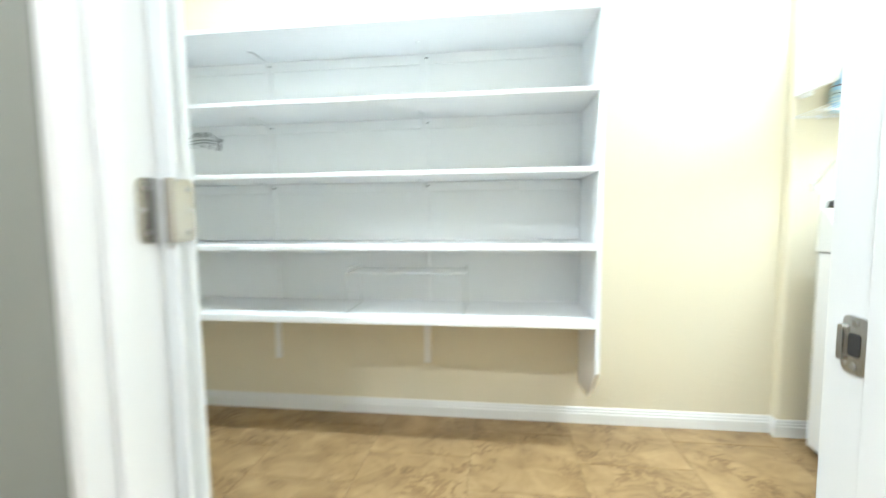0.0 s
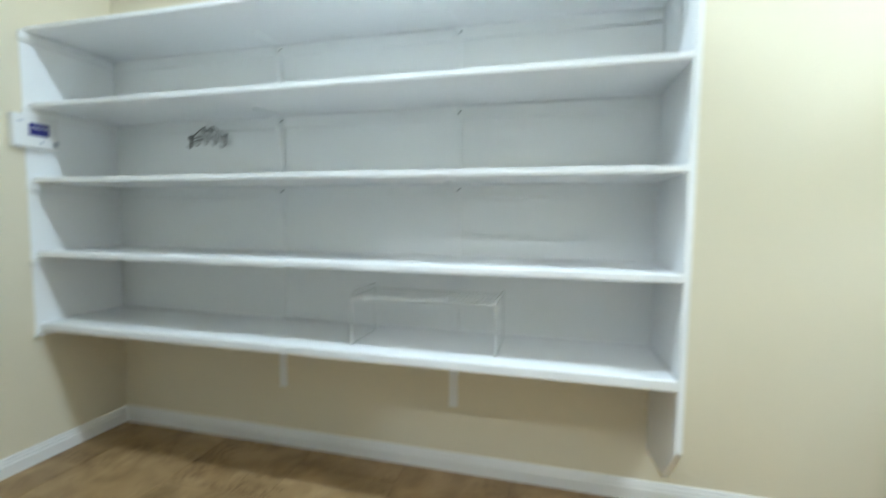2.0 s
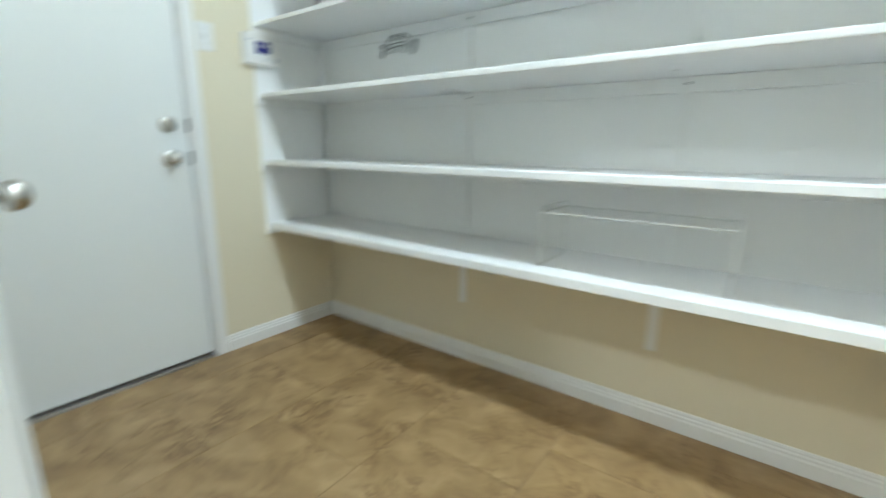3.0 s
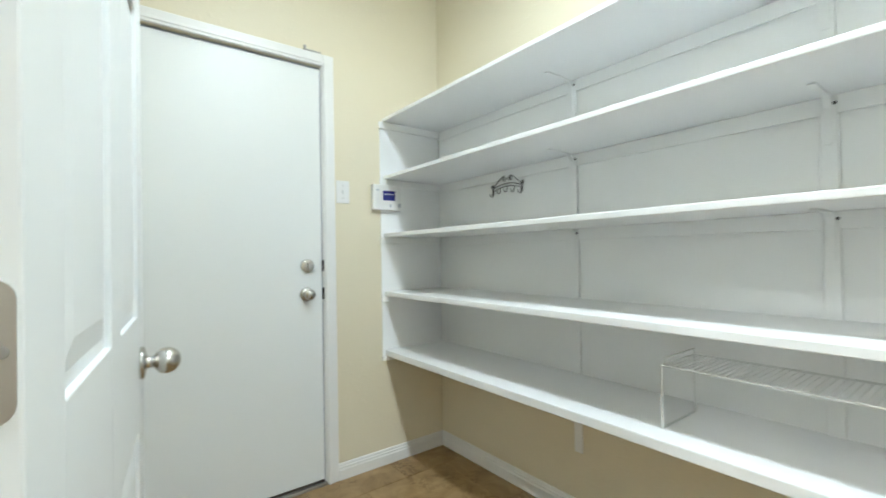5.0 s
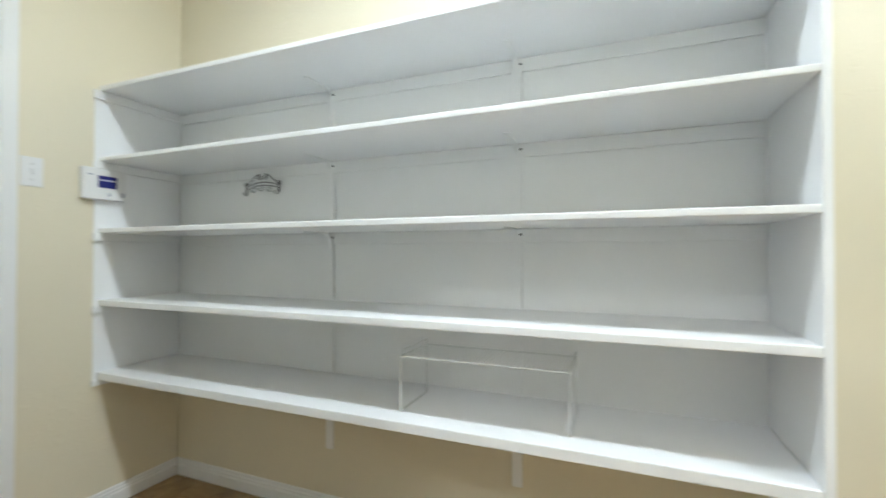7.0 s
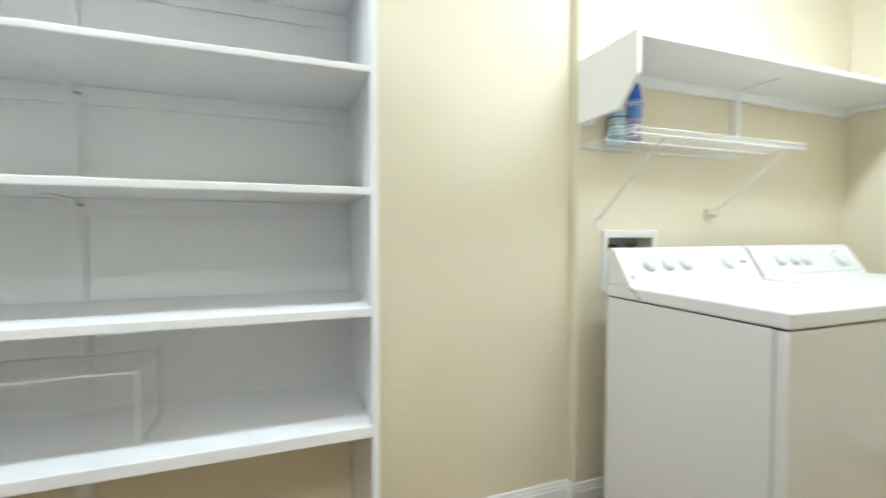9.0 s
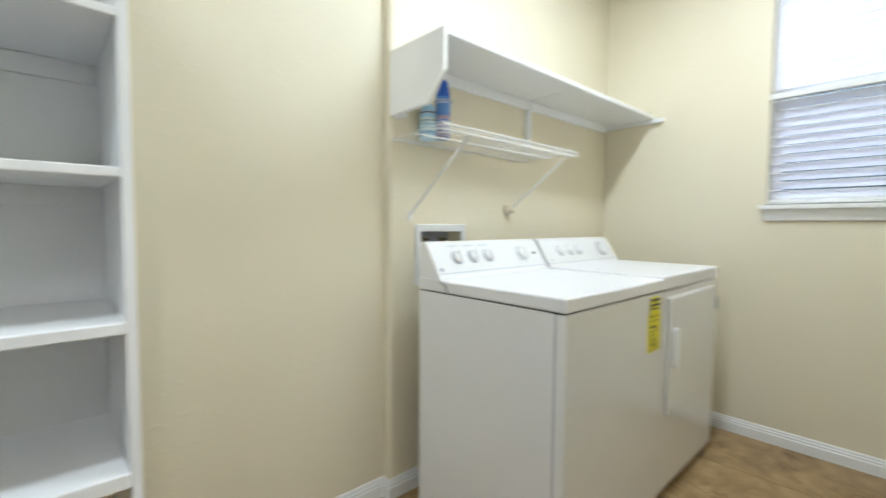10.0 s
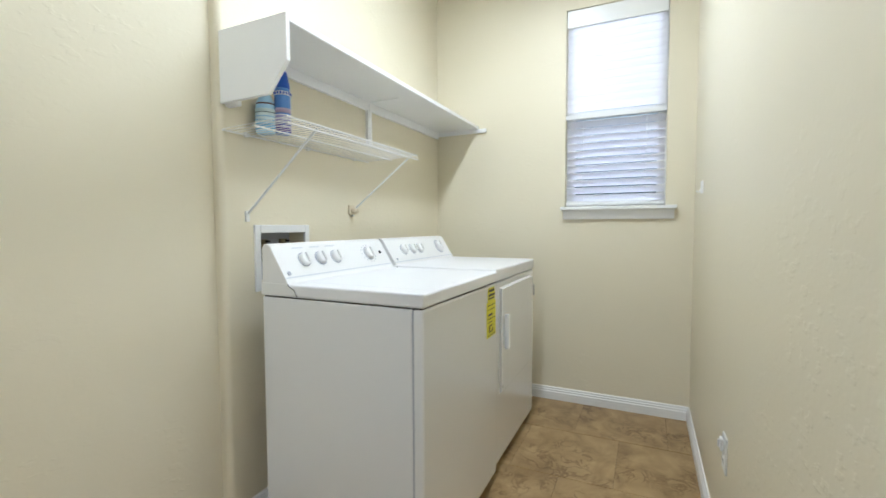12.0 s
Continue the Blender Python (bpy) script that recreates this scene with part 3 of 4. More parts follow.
for x in SB:
    part("upright", box((x - 0.019, -0.0120, 0.280 + oz), (x + 0.019, -0.0015, TOPS[4] - 0.021 + oz), 0.002), BACKP, unit)
    for z, th in zip(TOPS[1:], THICK[1:]):
        b = part("bracket", bracket_bm(z - th - 0.0005 + oz), BACKP, unit)
        b.location.x = x
        part("screw", lathe([(0.0045, 0), (0.0035, 0.003), (0, 0.004)], (x + 0.014, -0.0120, z - 0.040 + oz), (0, -1, 0), 10), IRON, unit, "dark screw head")

# coat hook rail of wrought iron
hooks = thing("hook_rail", "small black wrought-iron hook rail with scrolls and five hooks", "hook rail", (0.566, -0.0145, 1.40))


def spiral(cx, cz, r0, r1, a0, turns, n=18):
    return [(cx + (r0 + (r1 - r0) * i / n) * math.cos(a0 + turns * 2 * math.pi * i / n), 0, cz + (r0 + (r1 - r0) * i / n) * math.sin(a0 + turns * 2 * math.pi * i / n)) for i in range(n + 1)]


def bow(x, base, rise):
    return base + rise * (1 - (x / 0.105) ** 2)


xs = [-0.105 + 0.21 * i / 14 for i in range(15)]
part("lower_bar", tube([(x, 0, bow(x, 0.020, 0.020)) for x in xs], 0.0021, 6), IRON, hooks)
part("upper_bar", tube([(x, 0, bow(x, 0.034, 0.022)) for x in xs], 0.0021, 6), IRON, hooks)
for s in (-1, 1):
    part("post", tube([(s * 0.105, 0, 0.0), (s * 0.105, 0, 0.042)], 0.0030, 6), IRON, hooks)
    part("end_scroll", tube(spiral(s * 0.107, 0.050, 0.009, 0.003, -math.pi / 2, 1.2 * s), 0.0024, 6), IRON, hooks)
    part("crest_bar", tube([(s * 0.100, 0, 0.044), (s * 0.070, 0, 0.068), (s * 0.040, 0, 0.091), (s * 0.022, 0, 0.098)], 0.0020, 6), IRON, hooks)
    part("crest_scroll", tube(spiral(s * 0.017, 0.082, 0.016, 0.004, math.pi / 2, -1.5 * s), 0.0019, 6), IRON, hooks)
for i in range(5):
    x = -0.100 + 0.05 * i
    z0 = bow(x, 0.020, 0.020)
    part("hook", tube([(x, 0, z0), (x, 0, z0 - 0.020), (x + 0.002, -0.006, z0 - 0.030), (x + 0.003, -0.016, z0 - 0.032), (x + 0.003, -0.024, z0 - 0.026), (x + 0.003, -0.026, z0 - 0.016)], 0.0020, 6), IRON, hooks)

hooks.scale = (0.93, 1.0, 0.90)

# wire stacking rack on the lowest shelf
rack = thing("wire_rack", "white coated wire stacking rack on the lowest shelf", "rack", (1.682, -0.20, TOPS[0]))
rx0, rx1, ry0, ry1, rz = -0.243, 0.288, -0.105, 0.105, 0.179
part("top_frame", add_tube(add_tube(add_tube(tube([(rx0, ry0, rz), (rx1, ry0, rz)], 0.003), [(rx1, ry0, rz), (rx1, ry1, rz)], 0.003), [(rx1, ry1, rz), (rx0, ry1, rz)], 0.003), [(rx0, ry1, rz), (rx0, ry0, rz)], 0.003), RACKWIRE, rack)
for x in (rx0, rx1):
    part("leg", tube([(x, ry0, rz), (x, ry0, 0.004), (x, ry0 + 0.006, 0.003), (x, ry1 - 0.006, 0.003), (x, ry1, 0.004), (x, ry1, rz)], 0.003), RACKWIRE, rack)
    part("lip", tube([(x, ry0 + 0.02, rz), (x, ry0 + 0.02, rz + 0.018), (x, ry1, rz + 0.018), (x, ry1, rz)], 0.0025), RACKWIRE, rack)
n_w = 34
for i in range(1, n_w):
    x = rx0 + (rx1 - rx0) * i / n_w
    part("wire", tube([(x, ry0, rz + 0.002), (x, ry1, rz + 0.002)], 0.0012, 6), RACKWIRE, rack)

# controls on the wall by the outside door
sw = thing("light_switch", "white plastic toggle switch plate on the beige wall", "light switch", (0.0, -0.614, 1.434))
part("plate", box((0.0, -0.036, -0.057), (0.006, 0.036, 0.057), 0.003), PLAST, sw)
part("toggle", box((0.006, -0.005, -0.010), (0.016, 0.005, 0.012), 0.002), PLAST, sw)
for z in (-0.030, 0.030):
    part("screw", lathe([(0.003, 0), (0.0025, 0.001), (0, 0.001)], (0.006, 0, z), (1, 0, 0), 10), STEEL, sw)

th = thing("alarm_keypad", "white wall keypad with a small blue display", "keypad", (0.004, -0.372, 1.418))
part("housing", box((0.0, -0.085, -0.068), (0.030, 0.085, 0.068), 0.006, 3), PLAST, th)
part("display", box((0.0295, -0.028, -0.016), (0.0312, 0.046, 0.036), 0.0005), LCD, th, "dark blue lit display")
for i in range(4):
    part("readout", box((0.0312, -0.020 + 0.016 * i, 0.014), (0.0316, -0.010 + 0.016 * i, 0.020)), WHITELAB, th)
part("button", box((0.030, 0.012, -0.050), (0.033, 0.020, -0.036), 0.001), DIAL, th)
part("button", box((0.030, 0.064, -0.050), (0.033, 0.078, -0.030), 0.001), DIAL, th)
part("logo_mark", box((0.0298, -0.068, 0.034), (0.0305, -0.048, 0.040)), DIAL, th)

# ---- laundry shelf over the machines ----
us = thing("laundry_shelf", "white painted wooden wall shelf over the washer and dryer", "shelf", (XS + 0.002, YS, 1.54))
UD = -0.310
uw = XR - XS - 0.004
part("board", box((0.017, UD, 0.222), (uw, -0.001, 0.242), 0.003), SHELF, us)
part("side_panel", prism([(UD, 0.100), (-0.225, 0.004), (-0.001, 0.000), (-0.001, 0.246), (UD, 0.246)], "x", 0.0, 0.017, 0.002), SHELF, us)
part("end_cleat", box((uw - 0.018, UD - 0.055, 0.196), (uw, -0.001, 0.2215), 0.002), SHELF, us)
part("upright", box((0.860, -0.0205, 0.000), (0.892, -0.001, 0.2215), 0.002), SHELF, us)
bm = box((0.868, -0.200, 0.2180), (0.884, -0.0195, 0.2215))
add_box(bm, (0.868, -0.026, 0.03), (0.884, -0.0195, 0.2165))
part("bracket", bm, SHELF, us, "white steel shelf bracket")
part("cleat", box((0.018, -0.019, 0.178), (uw - 0.019, -0.001, 0.2215), 0.002), SHELF, us)
part("foot_block", box((0.019, -0.060, -0.008), (0.040, -0.001, 0.010), 0.002), SHELF, us)

# wire shelf below it
ws = thing("wire_shelf", "white coated wire shelf on two slanting struts", "wire shelf", (XS + 0.004, YS, 1.45))
wl, wd = 0.872, -0.300
part("back_rod", tube([(0, -0.006, 0), (wl, -0.006, 0)], 0.0035), WIRE, ws)
part("front_rod", tube([(0, wd, 0.016), (wl, wd, 0.016)], 0.0035), WIRE, ws)
part("lip_rod", tube([(0, wd - 0.004, -0.006), (wl, wd - 0.004, -0.006)], 0.0035), WIRE, ws)
part("middle_rod", tube([(0, wd * 0.5, 0.002), (wl, wd * 0.5, 0.002)], 0.0030), WIRE, ws)
nw = 34
for i in range(nw + 1):
    x = 0.004 + (wl - 0.008) * i / nw
    part("cross_wire", tube([(x, -0.006, 0.004), (x, wd + 0.010, 0.014), (x, wd - 0.001, 0.012), (x, wd - 0.004, -0.006)], 0.0015, 5), WIRE, ws)
for x0, x1, z1 in ((0.150, 0.095, -0.288), (0.815, 0.735, -0.255)):
    st = part("strut", tube([(x0, wd + 0.004, 0.006), (x1, -0.010, z1)], 0.0043, 8), RACKWIRE, ws)
    part("strut_foot", box((x1 - 0.008, -0.010, z1 - 0.030), (x1 + 0.008, -0.0005, z1 + 0.010), 0.002), WIRE, st)
for x in (0.10, 0.42, 0.75):
    part("wall_clip", box((x - 0.008, -0.012, -0.008), (x + 0.008, -0.0005, 0.008), 0.002), WIRE, ws)

# ---- bottles on the wire shelf ----
def ring_band(parent, name, r, z0, z1, material, label=""):
    return smooth(part(name, lathe([(r - 0.0008, z0), (r, z0), (r, z1), (r - 0.0008, z1)], (0, 0, 0), (0, 0, 1)), material, parent, label))


can = thing("spray_can", "blue spray can with a tapered cap and lilac label", "spray can", (3.602, -0.133, 1.463))
smooth(part("body", lathe([(0, 0), (0.026, 0), (0.028, 0.004), (0.028, 0.138), (0.026, 0.146), (0.022, 0.150), (0, 0.150)], (0, 0, 0), (0, 0, 1)), MIDBLUE, can))
ring_band(can, "label_band", 0.0284, 0.004, 0.028, PURPLE, "purple printed band")
ring_band(can, "label_band", 0.0284, 0.030, 0.062, LILAC, "lilac printed label")
for z in (0.020, 0.034, 0.046, 0.058):
    ring_band(can, "print_bar", 0.0287, z, z + 0.0035, WHITELAB)
ring_band(can, "label_band", 0.0284, 0.066, 0.082, MAUVE, "mauve printed band")
ring_band(can, "label_band", 0.0284, 0.124, 0.137, WHITELAB, "white lettered band")
for i in range(9):
    a0 = radians(150 + 21 * i)
    part("print_bar", box((0.0282 * math.cos(a0) - 0.0022, 0.0282 * math.sin(a0) - 0.0022, 0.1265), (0.0282 * math.cos(a0) + 0.0022, 0.0282 * math.sin(a0) + 0.0022, 0.1345)), BLUE, can)
smooth(part("cap", lathe([(0, 0.148), (0.0265, 0.148), (0.0260, 0.160), (0.0180, 0.198), (0.0125, 0.206), (0, 0.207)], (0, 0, 0), (0, 0, 1)), BLUE, can, "tapered deep blue cap"))

can.scale = (1.05, 1.05, 1.14)

btl = thing("spray_bottle", "pale blue spray bottle with a printed label and white nozzle", "spray bottle", (3.560, -0.090, 1.461))
smooth(part("body", lathe([(0, 0), (0.031, 0), (0.0355, 0.006), (0.036, 0.092), (0.033, 0.110), (0.022, 0.136), (0.0145, 0.150), (0.0135, 0.166), (0, 0.166)], (0, 0, 0), (0, 0, 1)), CYAN, btl))
ring_band(btl, "label_band", 0.0366, 0.010, 0.034, SKYBLUE, "sky blue lower band")
ring_band(btl, "label_band", 0.0366, 0.036, 0.088, PALELAB, "pale printed label")
ring_band(btl, "print_bar", 0.0369, 0.073, 0.0755, TEAL, "thin green printed line")
ring_band(btl, "print_bar", 0.0369, 0.058, 0.061, SKYBLUE)
smooth(part("label_arc", lathe([(0.0348, 0.104), (0.0340, 0.109), (0.0325, 0.109), (0.0335, 0.104)], (0, 0, 0), (0, 0, 1)), MAROON, btl, "dark maroon lettered arc"))
for i in range(8):
    a0 = radians(150 + 24 * i)
    part("print_bar", box((0.0364 * math.cos(a0) - 0.003, 0.0364 * math.sin(a0) - 0.003, 0.044), (0.0364 * math.cos(a0) + 0.003, 0.0364 * math.sin(a0) + 0.003, 0.0475)), SKYBLUE, btl)
noz = part("nozzle", lathe([(0, 0.164), (0.0155, 0.164), (0.0155, 0.180), (0.011, 0.184), (0.010, 0.196), (0, 0.197)], (0, 0, 0), (0, 0, 1), 20), SKYBLUE, btl, "sky blue spray collar")
part("spray_head", box((-0.012, -0.034, 0.190), (0.012, 0.018, 0.208), 0.004), WHITELAB, noz)
part("trigger", tube([(0, -0.022, 0.190), (0, -0.030, 0.176), (0, -0.031, 0.160)], 0.004, 8), WHITELAB, noz)

# ---- washer outlet box and gas fitting ----
ob = thing("outlet_box", "white plastic washing-machine outlet box recessed in the wall", "outlet box", (3.675, YS, 0.9930))
w2, h2 = 0.145, 0.1275
for nm, lo, hi in (("frame_side", (-w2, -0.010, -h2), (-w2 + 0.026, 0.002, h2)), ("frame_side", (w2 - 0.026, -0.010, -h2), (w2, 0.002, h2)),
                   ("frame_rail", (-w2 + 0.026, -0.010, h2 - 0.032), (w2 - 0.026, 0.002, h2)), ("frame_rail", (-w2 + 0.026, -0.010, -h2), (w2 - 0.026, 0.002, -h2 + 0.032))):
    part(nm, box(lo, hi, 0.003), PLAST, ob)
part("back", box((-0.121, 0.085, -0.097), (0.121, 0.090, 0.097)), DIAL, ob)
for x in (-0.060, 0.045):
    v = part("valve", lathe([(0, 0), (0.012, 0), (0.012, 0.03), (0.016, 0.032), (0.016, 0.05), (0, 0.05)], (x, 0.045, 0.02), (0, 0, 1), 16), BRASS, ob)
    part("lever", box((x - 0.004, 0.010, 0.058), (x + 0.004, 0.045, 0.066), 0.001), SEAM, v)
part("hose", tube([(-0.060, 0.045, 0.02), (-0.058, 0.040, -0.03), (-0.05, 0.03, -0.09)], 0.010, 10), SEAM, ob)

gv = thing("gas_fitting", "almond wall plate with a small pipe stub", "pipe fitting", (4.125, YS, 1.196))
part("plate", box((-0.022, -0.012, -0.024), (0.022, 0.0, 0.024), 0.004), ALMOND, gv)
smooth(part("stub", lathe([(0, 0), (0.013, 0), (0.013, 0.02), (0.009, 0.022), (0.009, 0.034), (0, 0.034)], (0.002, -0.012, -0.006), (0, -1, 0), 16), ALMOND, gv))


# ---- washer and dryer ----
def console(x0, x1):
    return prism([(-0.178, 0.918), (-0.178, 1.036), (-0.184, 1.048), (-0.192, 1.054), (-0.205, 1.052), (-0.218, 1.044), (-0.288, 0.928), (-0.300, 0.918)], "x", x0, x1, 0.003)


def console_feet(parent, x0, x1):
    """The console's end caps run down over the deck in an S-curve, with a dark seam in front."""
    curve = [(-0.300, 0.919), (-0.304, 0.911), (-0.318, 0.905), (-0.328, 0.899), (-0.333, 0.888), (-0.340, 0.879)]
    for xa, xb, xs_ in ((x0 - 0.0035, x0 + 0.010, x0 - 0.0036), (x1 - 0.010, x1 + 0.0035, x1 + 0.0036)):
        part("end_cap", prism([(-0.179, 0.879), (-0.179, 0.919), *curve], "x", xa, xb), PLAST, parent)
        part("seam", tube([(xs_, y - 0.0014, z) for y, z in curve], 0.0015, 6), SEAM, parent)


SLOPE = math.atan2(1.044 - 0.928, 0.288 - 0.218)
NORM = Vector((0, -math.sin(SLOPE), math.cos(SLOPE)))


def dial(parent, x, f, r, ring=True):
    """A control dial on the sloping console at fraction f of its height."""
    c = Vector((x, -0.288 + 0.070 * f, 0.928 + 0.116 * f))
    if ring:
        # grey disc paints the knob's shade; on the dryer's big dial a printed ring
        part("dial_print", lathe([(0, 0.0), (r * 1.20, 0.0), (r * 1.20, 0.0006), (0, 0.0007)], c, NORM, 28), DIAL, parent, "grey disc for dial shade and ring print")
    d = smooth(part("dial", lathe([(0, 0.0008), (r, 0.0008), (r, 0.006), (r * 0.93, 0.016), (r * 0.82, 0.018), (0, 0.018)], c, NORM, 28), PLAST, parent))
    part("grip", prism([(-r * 0.85, 0.0), (r * 0.85, 0.0), (r * 0.7, 0.010), (-r * 0.7, 0.010)], "x", -0.0035, 0.0035, 0.001), PLAST, d)
    g = d.children[0]
    g.matrix_world = Matrix.Translation(c + NORM * 0.018) @ Matrix.Rotation(SLOPE, 4, "X")
    part("marker", lathe([(0, 0), (0.0022, 0), (0, 0.0006)], c + NORM * 0.018 + Vector((r * 0.6, 0, 0)), NORM, 8), DIAL, d)
    return d


def console_print(parent, xa, xb, f):
    part("print_bar", prism([(-0.288 + 0.070 * f - 0.0006, 0.928 + 0.116 * f + 0.0004), (-0.288 + 0.070 * (f + 0.035) - 0.0006, 0.928 + 0.116 * (f + 0.035) + 0.0004),
                             (-0.288 + 0.070 * (f + 0.035) + 0.001, 0.928 + 0.116 * (f + 0.035)), (-0.288 + 0.070 * f + 0.001, 0.928 + 0.116 * f)], "x", xa, xb), RING, parent)


FW = -0.812
wx0, wx1 = 3.443, 4.128
wa = thing("washing_machine", "white enamel top-loading washing machine with a yellow energy label", "washing machine", (0, 0, 0))
part("cabinet", box((wx0, FW + 0.036, 0.035), (wx1, -0.180, 0.870), 0.004), ENAMEL, wa)
part("front_panel", box((wx0, FW, 0.035), (wx1, FW + 0.0345, 0.870), 0.008, 3), ENAMEL, wa)
part("panel_seam", box((wx0 + 0.0015, FW + 0.030, 0.04), (wx1 - 0.0015, FW + 0.040, 0.868)), DIAL, wa)
part("shadow_gap", box((wx0 + 0.006, FW + 0.008, 0.868), (wx1 - 0.006, -0.185, 0.8775)), SEAM, wa)
part("top_deck", box((wx0 - 0.002, FW - 0.004, 0.8745), (wx1 + 0.002, -0.176, 0.918), 0.007, 3), TOPENAMEL, wa)
part("lid", box((wx0 + 0.075, FW + 0.030, 0.916), (wx1 - 0.075, -0.330, 0.9184), 0.0003), TOPENAMEL, wa, "flat white lid")
part("lid_lip", box((wx0 + 0.26, FW + 0.012, 0.9165), (wx1 - 0.26, FW + 0.032, 0.9189), 0.0005), TOPENAMEL, wa)
part("console", console(wx0 + 0.002, wx1 - 0.002), PLAST, wa, "sloping white control console")
console_feet(wa, wx0, wx1)
# black block standing in for the shade in the gap under the washer
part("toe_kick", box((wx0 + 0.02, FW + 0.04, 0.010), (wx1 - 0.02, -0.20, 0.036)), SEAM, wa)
for x in (wx0 + 0.05, wx1 - 0.05):
    for y in (FW + 0.07, -0.25):
        part("foot", lathe([(0, 0), (0.018, 0), (0.018, 0.008), (0.008, 0.010), (0.008, 0.036), (0, 0.036)], (x, y, -0.001), (0, 0, 1), 14), SEAM, wa)
for x in (3.575, 3.665, 3.755):
    dial(wa, x, 0.55, 0.0245)
    console_print(wa, x - 0.035, x + 0.02, 0.90)
dial(wa, 3.985, 0.55, 0.028)
for i in range(14):
    a0 = 2 * math.pi * i / 14
    c = Vector((3.985 + 0.048 * math.cos(a0), -0.288 + 0.070 * (0.55 + 0.31 * math.sin(a0)), 0.928 + 0.116 * (0.55 + 0.31 * math.sin(a0))))
    part("print_bar", lathe([(0, 0), (0.0035, 0), (0, 0.0006)], c, NORM, 8), DIAL, wa)
part("start_lamp", lathe([(0, 0), (0.008, 0), (0.007, 0.003), (0, 0.003)], Vector((4.075, -0.288 + 0.070 * 0.55, 0.928 + 0.116 * 0.55)), NORM, 14), SEAM, wa, "small dark indicator")
part("badge", lathe([(0, 0), (0.009, 0), (0.008, 0.002), (0, 0.002)], Vector((3.475, -0.288 + 0.070 * 0.2, 0.928 + 0.116 * 0.2)), NORM, 16), DIAL, wa, "small round grey badge")
console_print(wa, wx0 + 0.01, wx1 - 0.01, 0.06)
# energy label hanging on the front
lab = part("energy_label", box((3.992, FW - 0.0016, 0.655), (4.104, FW - 0.0004, 0.802)), YELLOW, wa, "bright yellow energy label")
part("label_tab", prism([(4.012, 0.802), (4.004, 0.812), (4.004, 0.842), (4.018, 0.860), (4.080, 0.860), (4.094, 0.842), (4.094, 0.812), (4.086, 0.802)], "y", FW - 0.0016, FW - 0.0004), YELLOW, lab)
for x0, x1, z0, z1 in ((4.014, 4.084, 0.842, 0.852), (4.010, 4.090, 0.824, 0.833), (4.014, 4.084, 0.812, 0.818), (4.002, 4.092, 0.786, 0.789), (4.002, 4.080, 0.770, 0.772), (4.012, 4.060, 0.744, 0.752), (4.004, 4.094, 0.731, 0.733),
                       (4.004, 4.060, 0.716, 0.718), (4.022, 4.030, 0.676, 0.704), (4.030, 4.060, 0.700, 0.704), (4.030, 4.060, 0.676, 0.680), (4.060, 4.066, 0.680, 0.690), (4.004, 4.094, 0.662, 0.664)):
    part("print_bar", box((x0, FW - 0.0024, z0), (x1, FW - 0.0012, z1)), INK, lab)

DY = -0.798
dx0, dx1 = 4.150, 4.838
dr = thing("clothes_dryer", "white enamel front-loading clothes dryer with a pull handle", "dryer", (0, 0, 0))
part("cabinet", box((dx0, DY, 0.035), (dx1, -0.180, 0.862), 0.009, 3), ENAMEL, dr)
part("top_deck", box((dx0 - 0.002, DY - 0.004, 0.868), (dx1 + 0.002, -0.176, 0.924), 0.008, 3), TOPENAMEL, dr)
part("shadow_gap", box((dx0 + 0.006, DY + 0.004, 0.860), (dx1 - 0.006, -0.185, 0.8685)), DIAL, dr)
part("console", console(dx0 + 0.002, dx1 - 0.002), PLAST, dr, "sloping white control console")
console_feet(dr, dx0, dx1)
part("door_gasket", box((dx0 + 0.052, DY - 0.002, 0.352), (dx1 - 0.048, DY + 0.004, 0.838), 0.002), PLAST, dr)
dd = part("door", box((dx0 + 0.056, DY - 0.013, 0.356), (dx1 - 0.052, DY - 0.003, 0.834), 0.005, 3), ENAMEL, dr, "flat white dryer door")
hb = bmesh.new()
add_box(hb, (dx0 + 0.090, DY - 0.036, 0.548), (dx0 + 0.110, DY - 0.0125, 0.712), 0.0085, 4)
part("handle", hb, PLAST, dd, "upright white pull handle")
part("hinge", box((dx1 - 0.052, DY - 0.020, 0.72), (dx1 - 0.046, DY + 0.002, 0.78), 0.002), STEEL, dr)
part("catch", lathe([(0, 0), (0.006, 0), (0, 0.002)], (dx0 + 0.066, DY - 0.013, 0.385), (0, -1, 0), 12), SEAM, dd)
# the dryer's floor gap, its shade likewise made as a black block
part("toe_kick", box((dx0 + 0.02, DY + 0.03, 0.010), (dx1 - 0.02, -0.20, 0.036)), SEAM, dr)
for x in (dx0 + 0.05, dx1 - 0.05):
    for y in (DY + 0.07, -0.25):
        part("foot", lathe([(0, 0), (0.018, 0), (0.018, 0.008), (0.008, 0.010), (0.008, 0.036), (0, 0.036)], (x, y, -0.001), (0, 0, 1), 14), SEAM, dr)
for x in (4.300, 4.392, 4.470):
    dial(dr, x, 0.55, 0.0245)
dial(dr, 4.715, 0.55, 0.036)
part("badge", lathe([(0, 0), (0.006, 0), (0.005, 0.002), (0, 0.002)], Vector((4.195, -0.288 + 0.070 * 0.2, 0.928 + 0.116 * 0.2)), NORM, 16), DIAL, dr, "small round grey badge")
console_print(dr, dx0 + 0.01, dx1 - 0.01, 0.06)

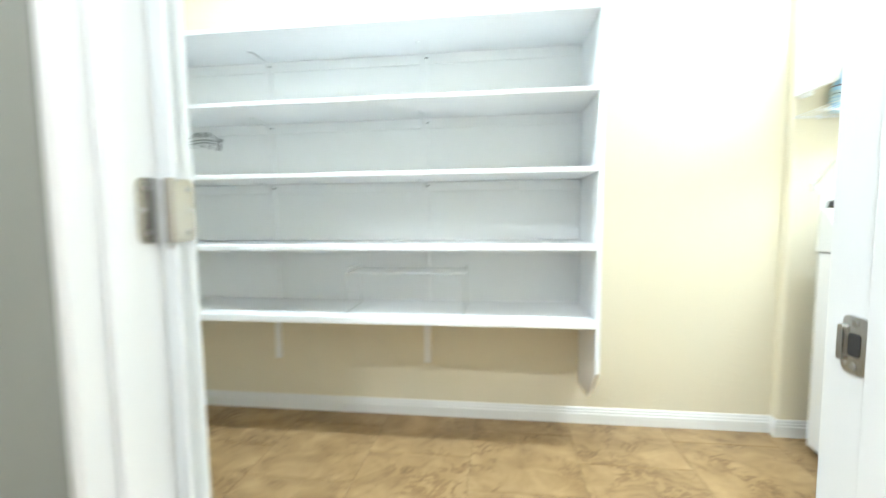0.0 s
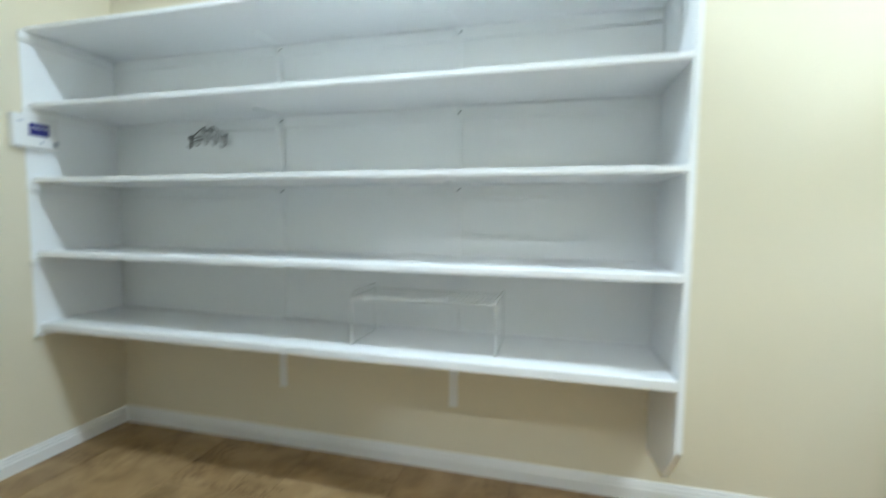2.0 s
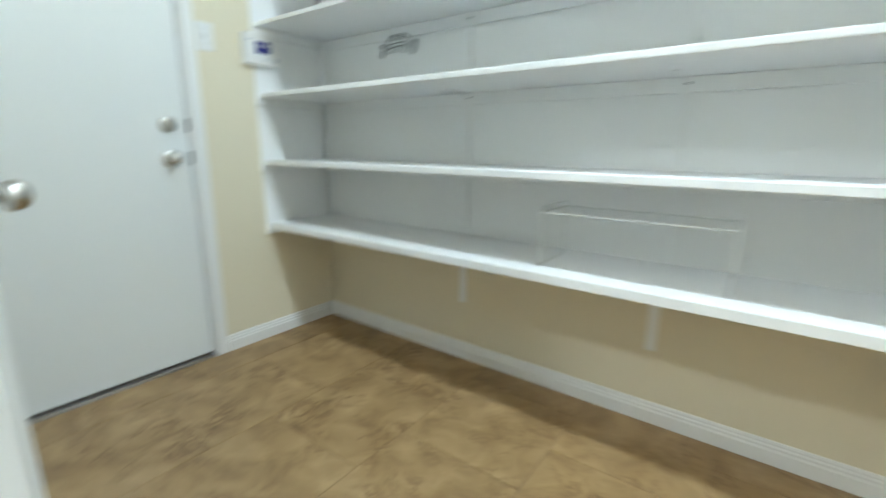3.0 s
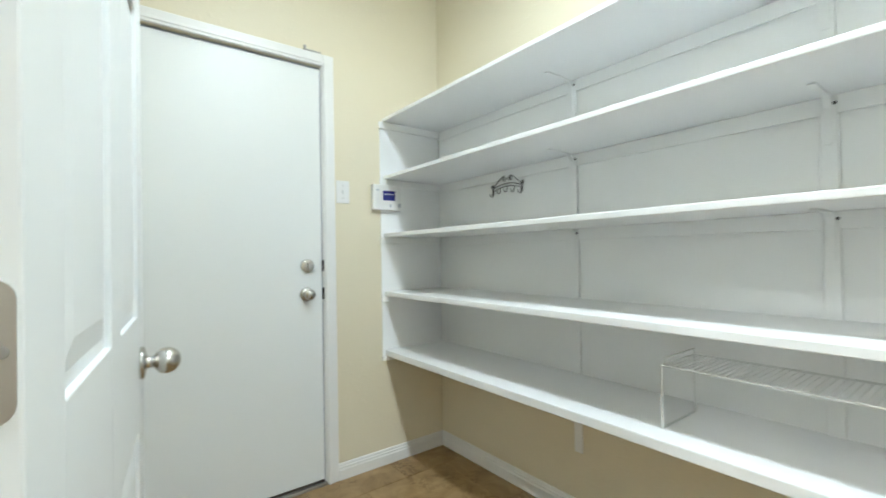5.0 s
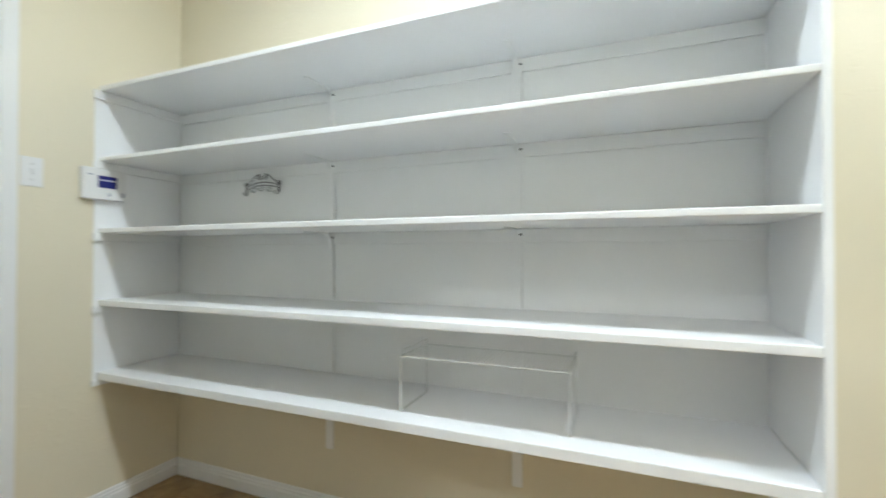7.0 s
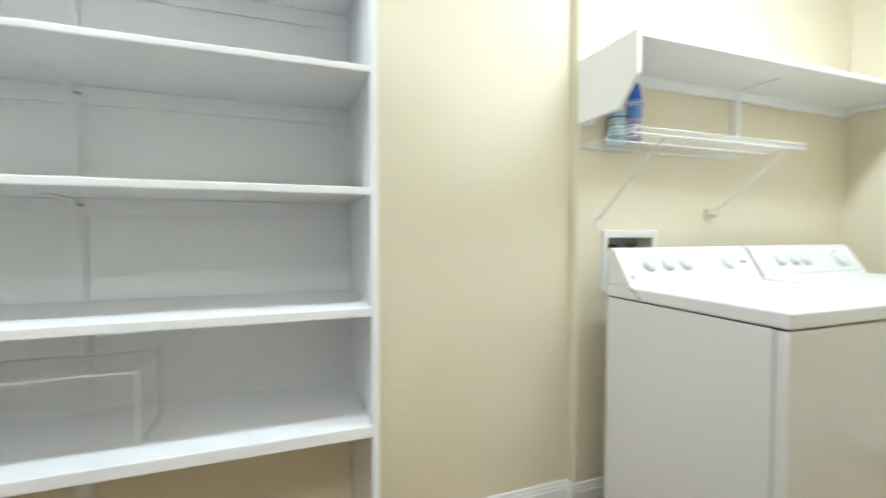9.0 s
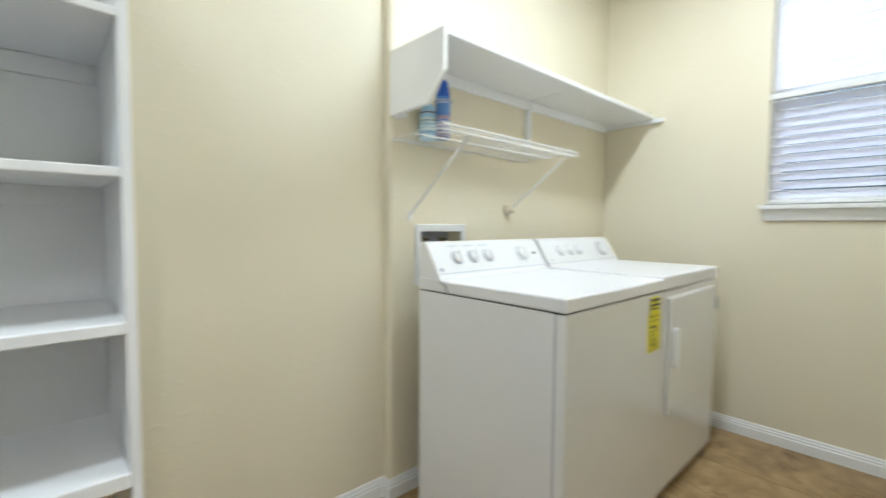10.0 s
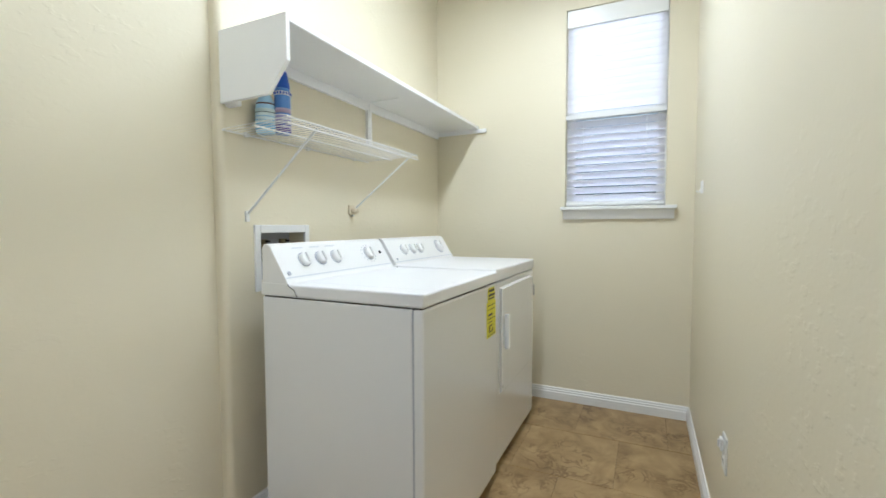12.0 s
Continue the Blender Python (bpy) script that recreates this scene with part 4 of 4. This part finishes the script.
# ---- outlet and hook on the doorway wall ----
p = thing("wall_outlet", "white plastic outlet plate low on the beige wall", "outlet", (3.92, YN, 0.400))
part("plate", box((-0.035, 0.0, -0.057), (0.035, 0.006, 0.057), 0.003), PLAST, p)
for dz in (-0.022, 0.022):
    r = part("socket", lathe([(0, 0.004), (0.016, 0.004), (0.015, 0.008), (0, 0.0082)], (0, 0, dz), (0, 1, 0), 18), PLAST, p)
    for dx in (-0.006, 0.006):
        part("slot", box((dx - 0.001, 0.0078, dz - 0.004), (dx + 0.001, 0.0086, dz + 0.005)), SEAM, r)
part("screw", lathe([(0.003, 0.006), (0.0025, 0.007), (0, 0.0072)], (0, 0, 0), (0, 1, 0), 10), STEEL, p)
plug = thing("plug_cover", "small white plug pushed into the outlet", "plug", (3.92, YN + 0.0085, 0.422))
part("body", box((-0.015, 0.0, -0.012), (0.015, 0.009, 0.026), 0.003), PLAST, plug)
part("grip", box((-0.004, 0.009, -0.004), (0.004, 0.015, 0.020), 0.002), PLAST, plug)

hk = thing("wall_hook", "tiny white adhesive hook on the beige wall", "hook", (4.74, YN, 1.293))
part("backplate", box((-0.013, 0.0, -0.030), (0.013, 0.010, 0.030), 0.003), PLAST, hk)
part("hook", tube([(0, 0.009, -0.008), (0, 0.016, -0.022), (0, 0.022, -0.024), (0, 0.026, -0.014)], 0.0035, 8), PLAST, hk)
part("pin", lathe([(0.003, 0.010), (0.002, 0.012), (0, 0.012)], (0, 0, -0.026), (0, 1, 0), 8), STEEL, hk)

# ---- ceiling lamps ----
for x, y, _ in TUBES:
    cl = thing("tube_light", "long white fluorescent ceiling light with ribbed diffuser", "ceiling light", (x, y, H), "tube lights")
    part("housing", box((-0.62, -0.085, -0.040), (0.62, 0.085, 0.0), 0.006), TRIM, cl)
    part("diffuser", prism([(-0.080, -0.041), (-0.074, -0.072), (-0.050, -0.084), (0.050, -0.084), (0.074, -0.072), (0.080, -0.041)], "x", -0.60, 0.60), LAMPGLOW, cl, "frosted plastic diffuser")
cl = thing("ceiling_light", "round white flush ceiling light with frosted diffuser", "ceiling light", (HX, HY, H))
smooth(part("base_ring", lathe([(0, 0), (0.215, 0), (0.218, -0.012), (0.210, -0.030), (0, -0.030)], (0, 0, 0), (0, 0, 1), 40), TRIM, cl))
smooth(part("diffuser", lathe([(0, -0.030), (0.200, -0.030), (0.190, -0.055), (0.14, -0.075), (0.0, -0.080)], (0, 0, 0), (0, 0, 1), 40), LAMPGLOW, cl, "frosted glass diffuser"))

# ---- floor tiles ----
floor_ob = bpy.data.objects["floor"]
TS, GAP = 0.452, 0.0030
meshes = {}


def tile(x0, x1, y0, y1):
    w, d = x1 - x0, y1 - y0
    if w < 0.02 or d < 0.02:
        return
    key = (round(w, 3), round(d, 3))
    if key not in meshes:
        me = bpy.data.meshes.new("tile")
        bm = bmesh.new()
        add_box(bm, (-w / 2, -d / 2, -0.010), (w / 2, d / 2, 0.0))
        top = [e for e in bm.edges if all(v.co.z > -0.001 for v in e.verts)]
        bmesh.ops.bevel(bm, geom=top, offset=0.0008, segments=1, affect="EDGES")
        bm.to_mesh(me)
        bm.free()
        me.materials.append(TILE)
        meshes[key] = me
    o = new("tile", meshes[key])
    o.parent = floor_ob
    o.location = ((x0 + x1) / 2, (y0 + y1) / 2, 0.0)


def lay(xa, xb, ya, yb):
    k0 = math.floor((xa - 4.262) / TS) - 1
    for k in range(k0, k0 + 16):
        x0, x1 = 4.262 + k * TS, 4.262 + (k + 1) * TS
        off = -1.055 + (0 if k % 2 else TS / 2)
        j0 = math.floor((ya - off) / TS) - 1
        for j in range(j0, j0 + 14):
            y0, y1 = off + j * TS, off + (j + 1) * TS
            tile(max(x0, xa) + GAP / 2, min(x1, xb) - GAP / 2, max(y0, ya) + GAP / 2, min(y1, yb) - GAP / 2)


lay(0.0, XR, YN, 0.0)
lay(JL, JR, YH, YN)
lay(0.80, 3.40, -4.60, YH)
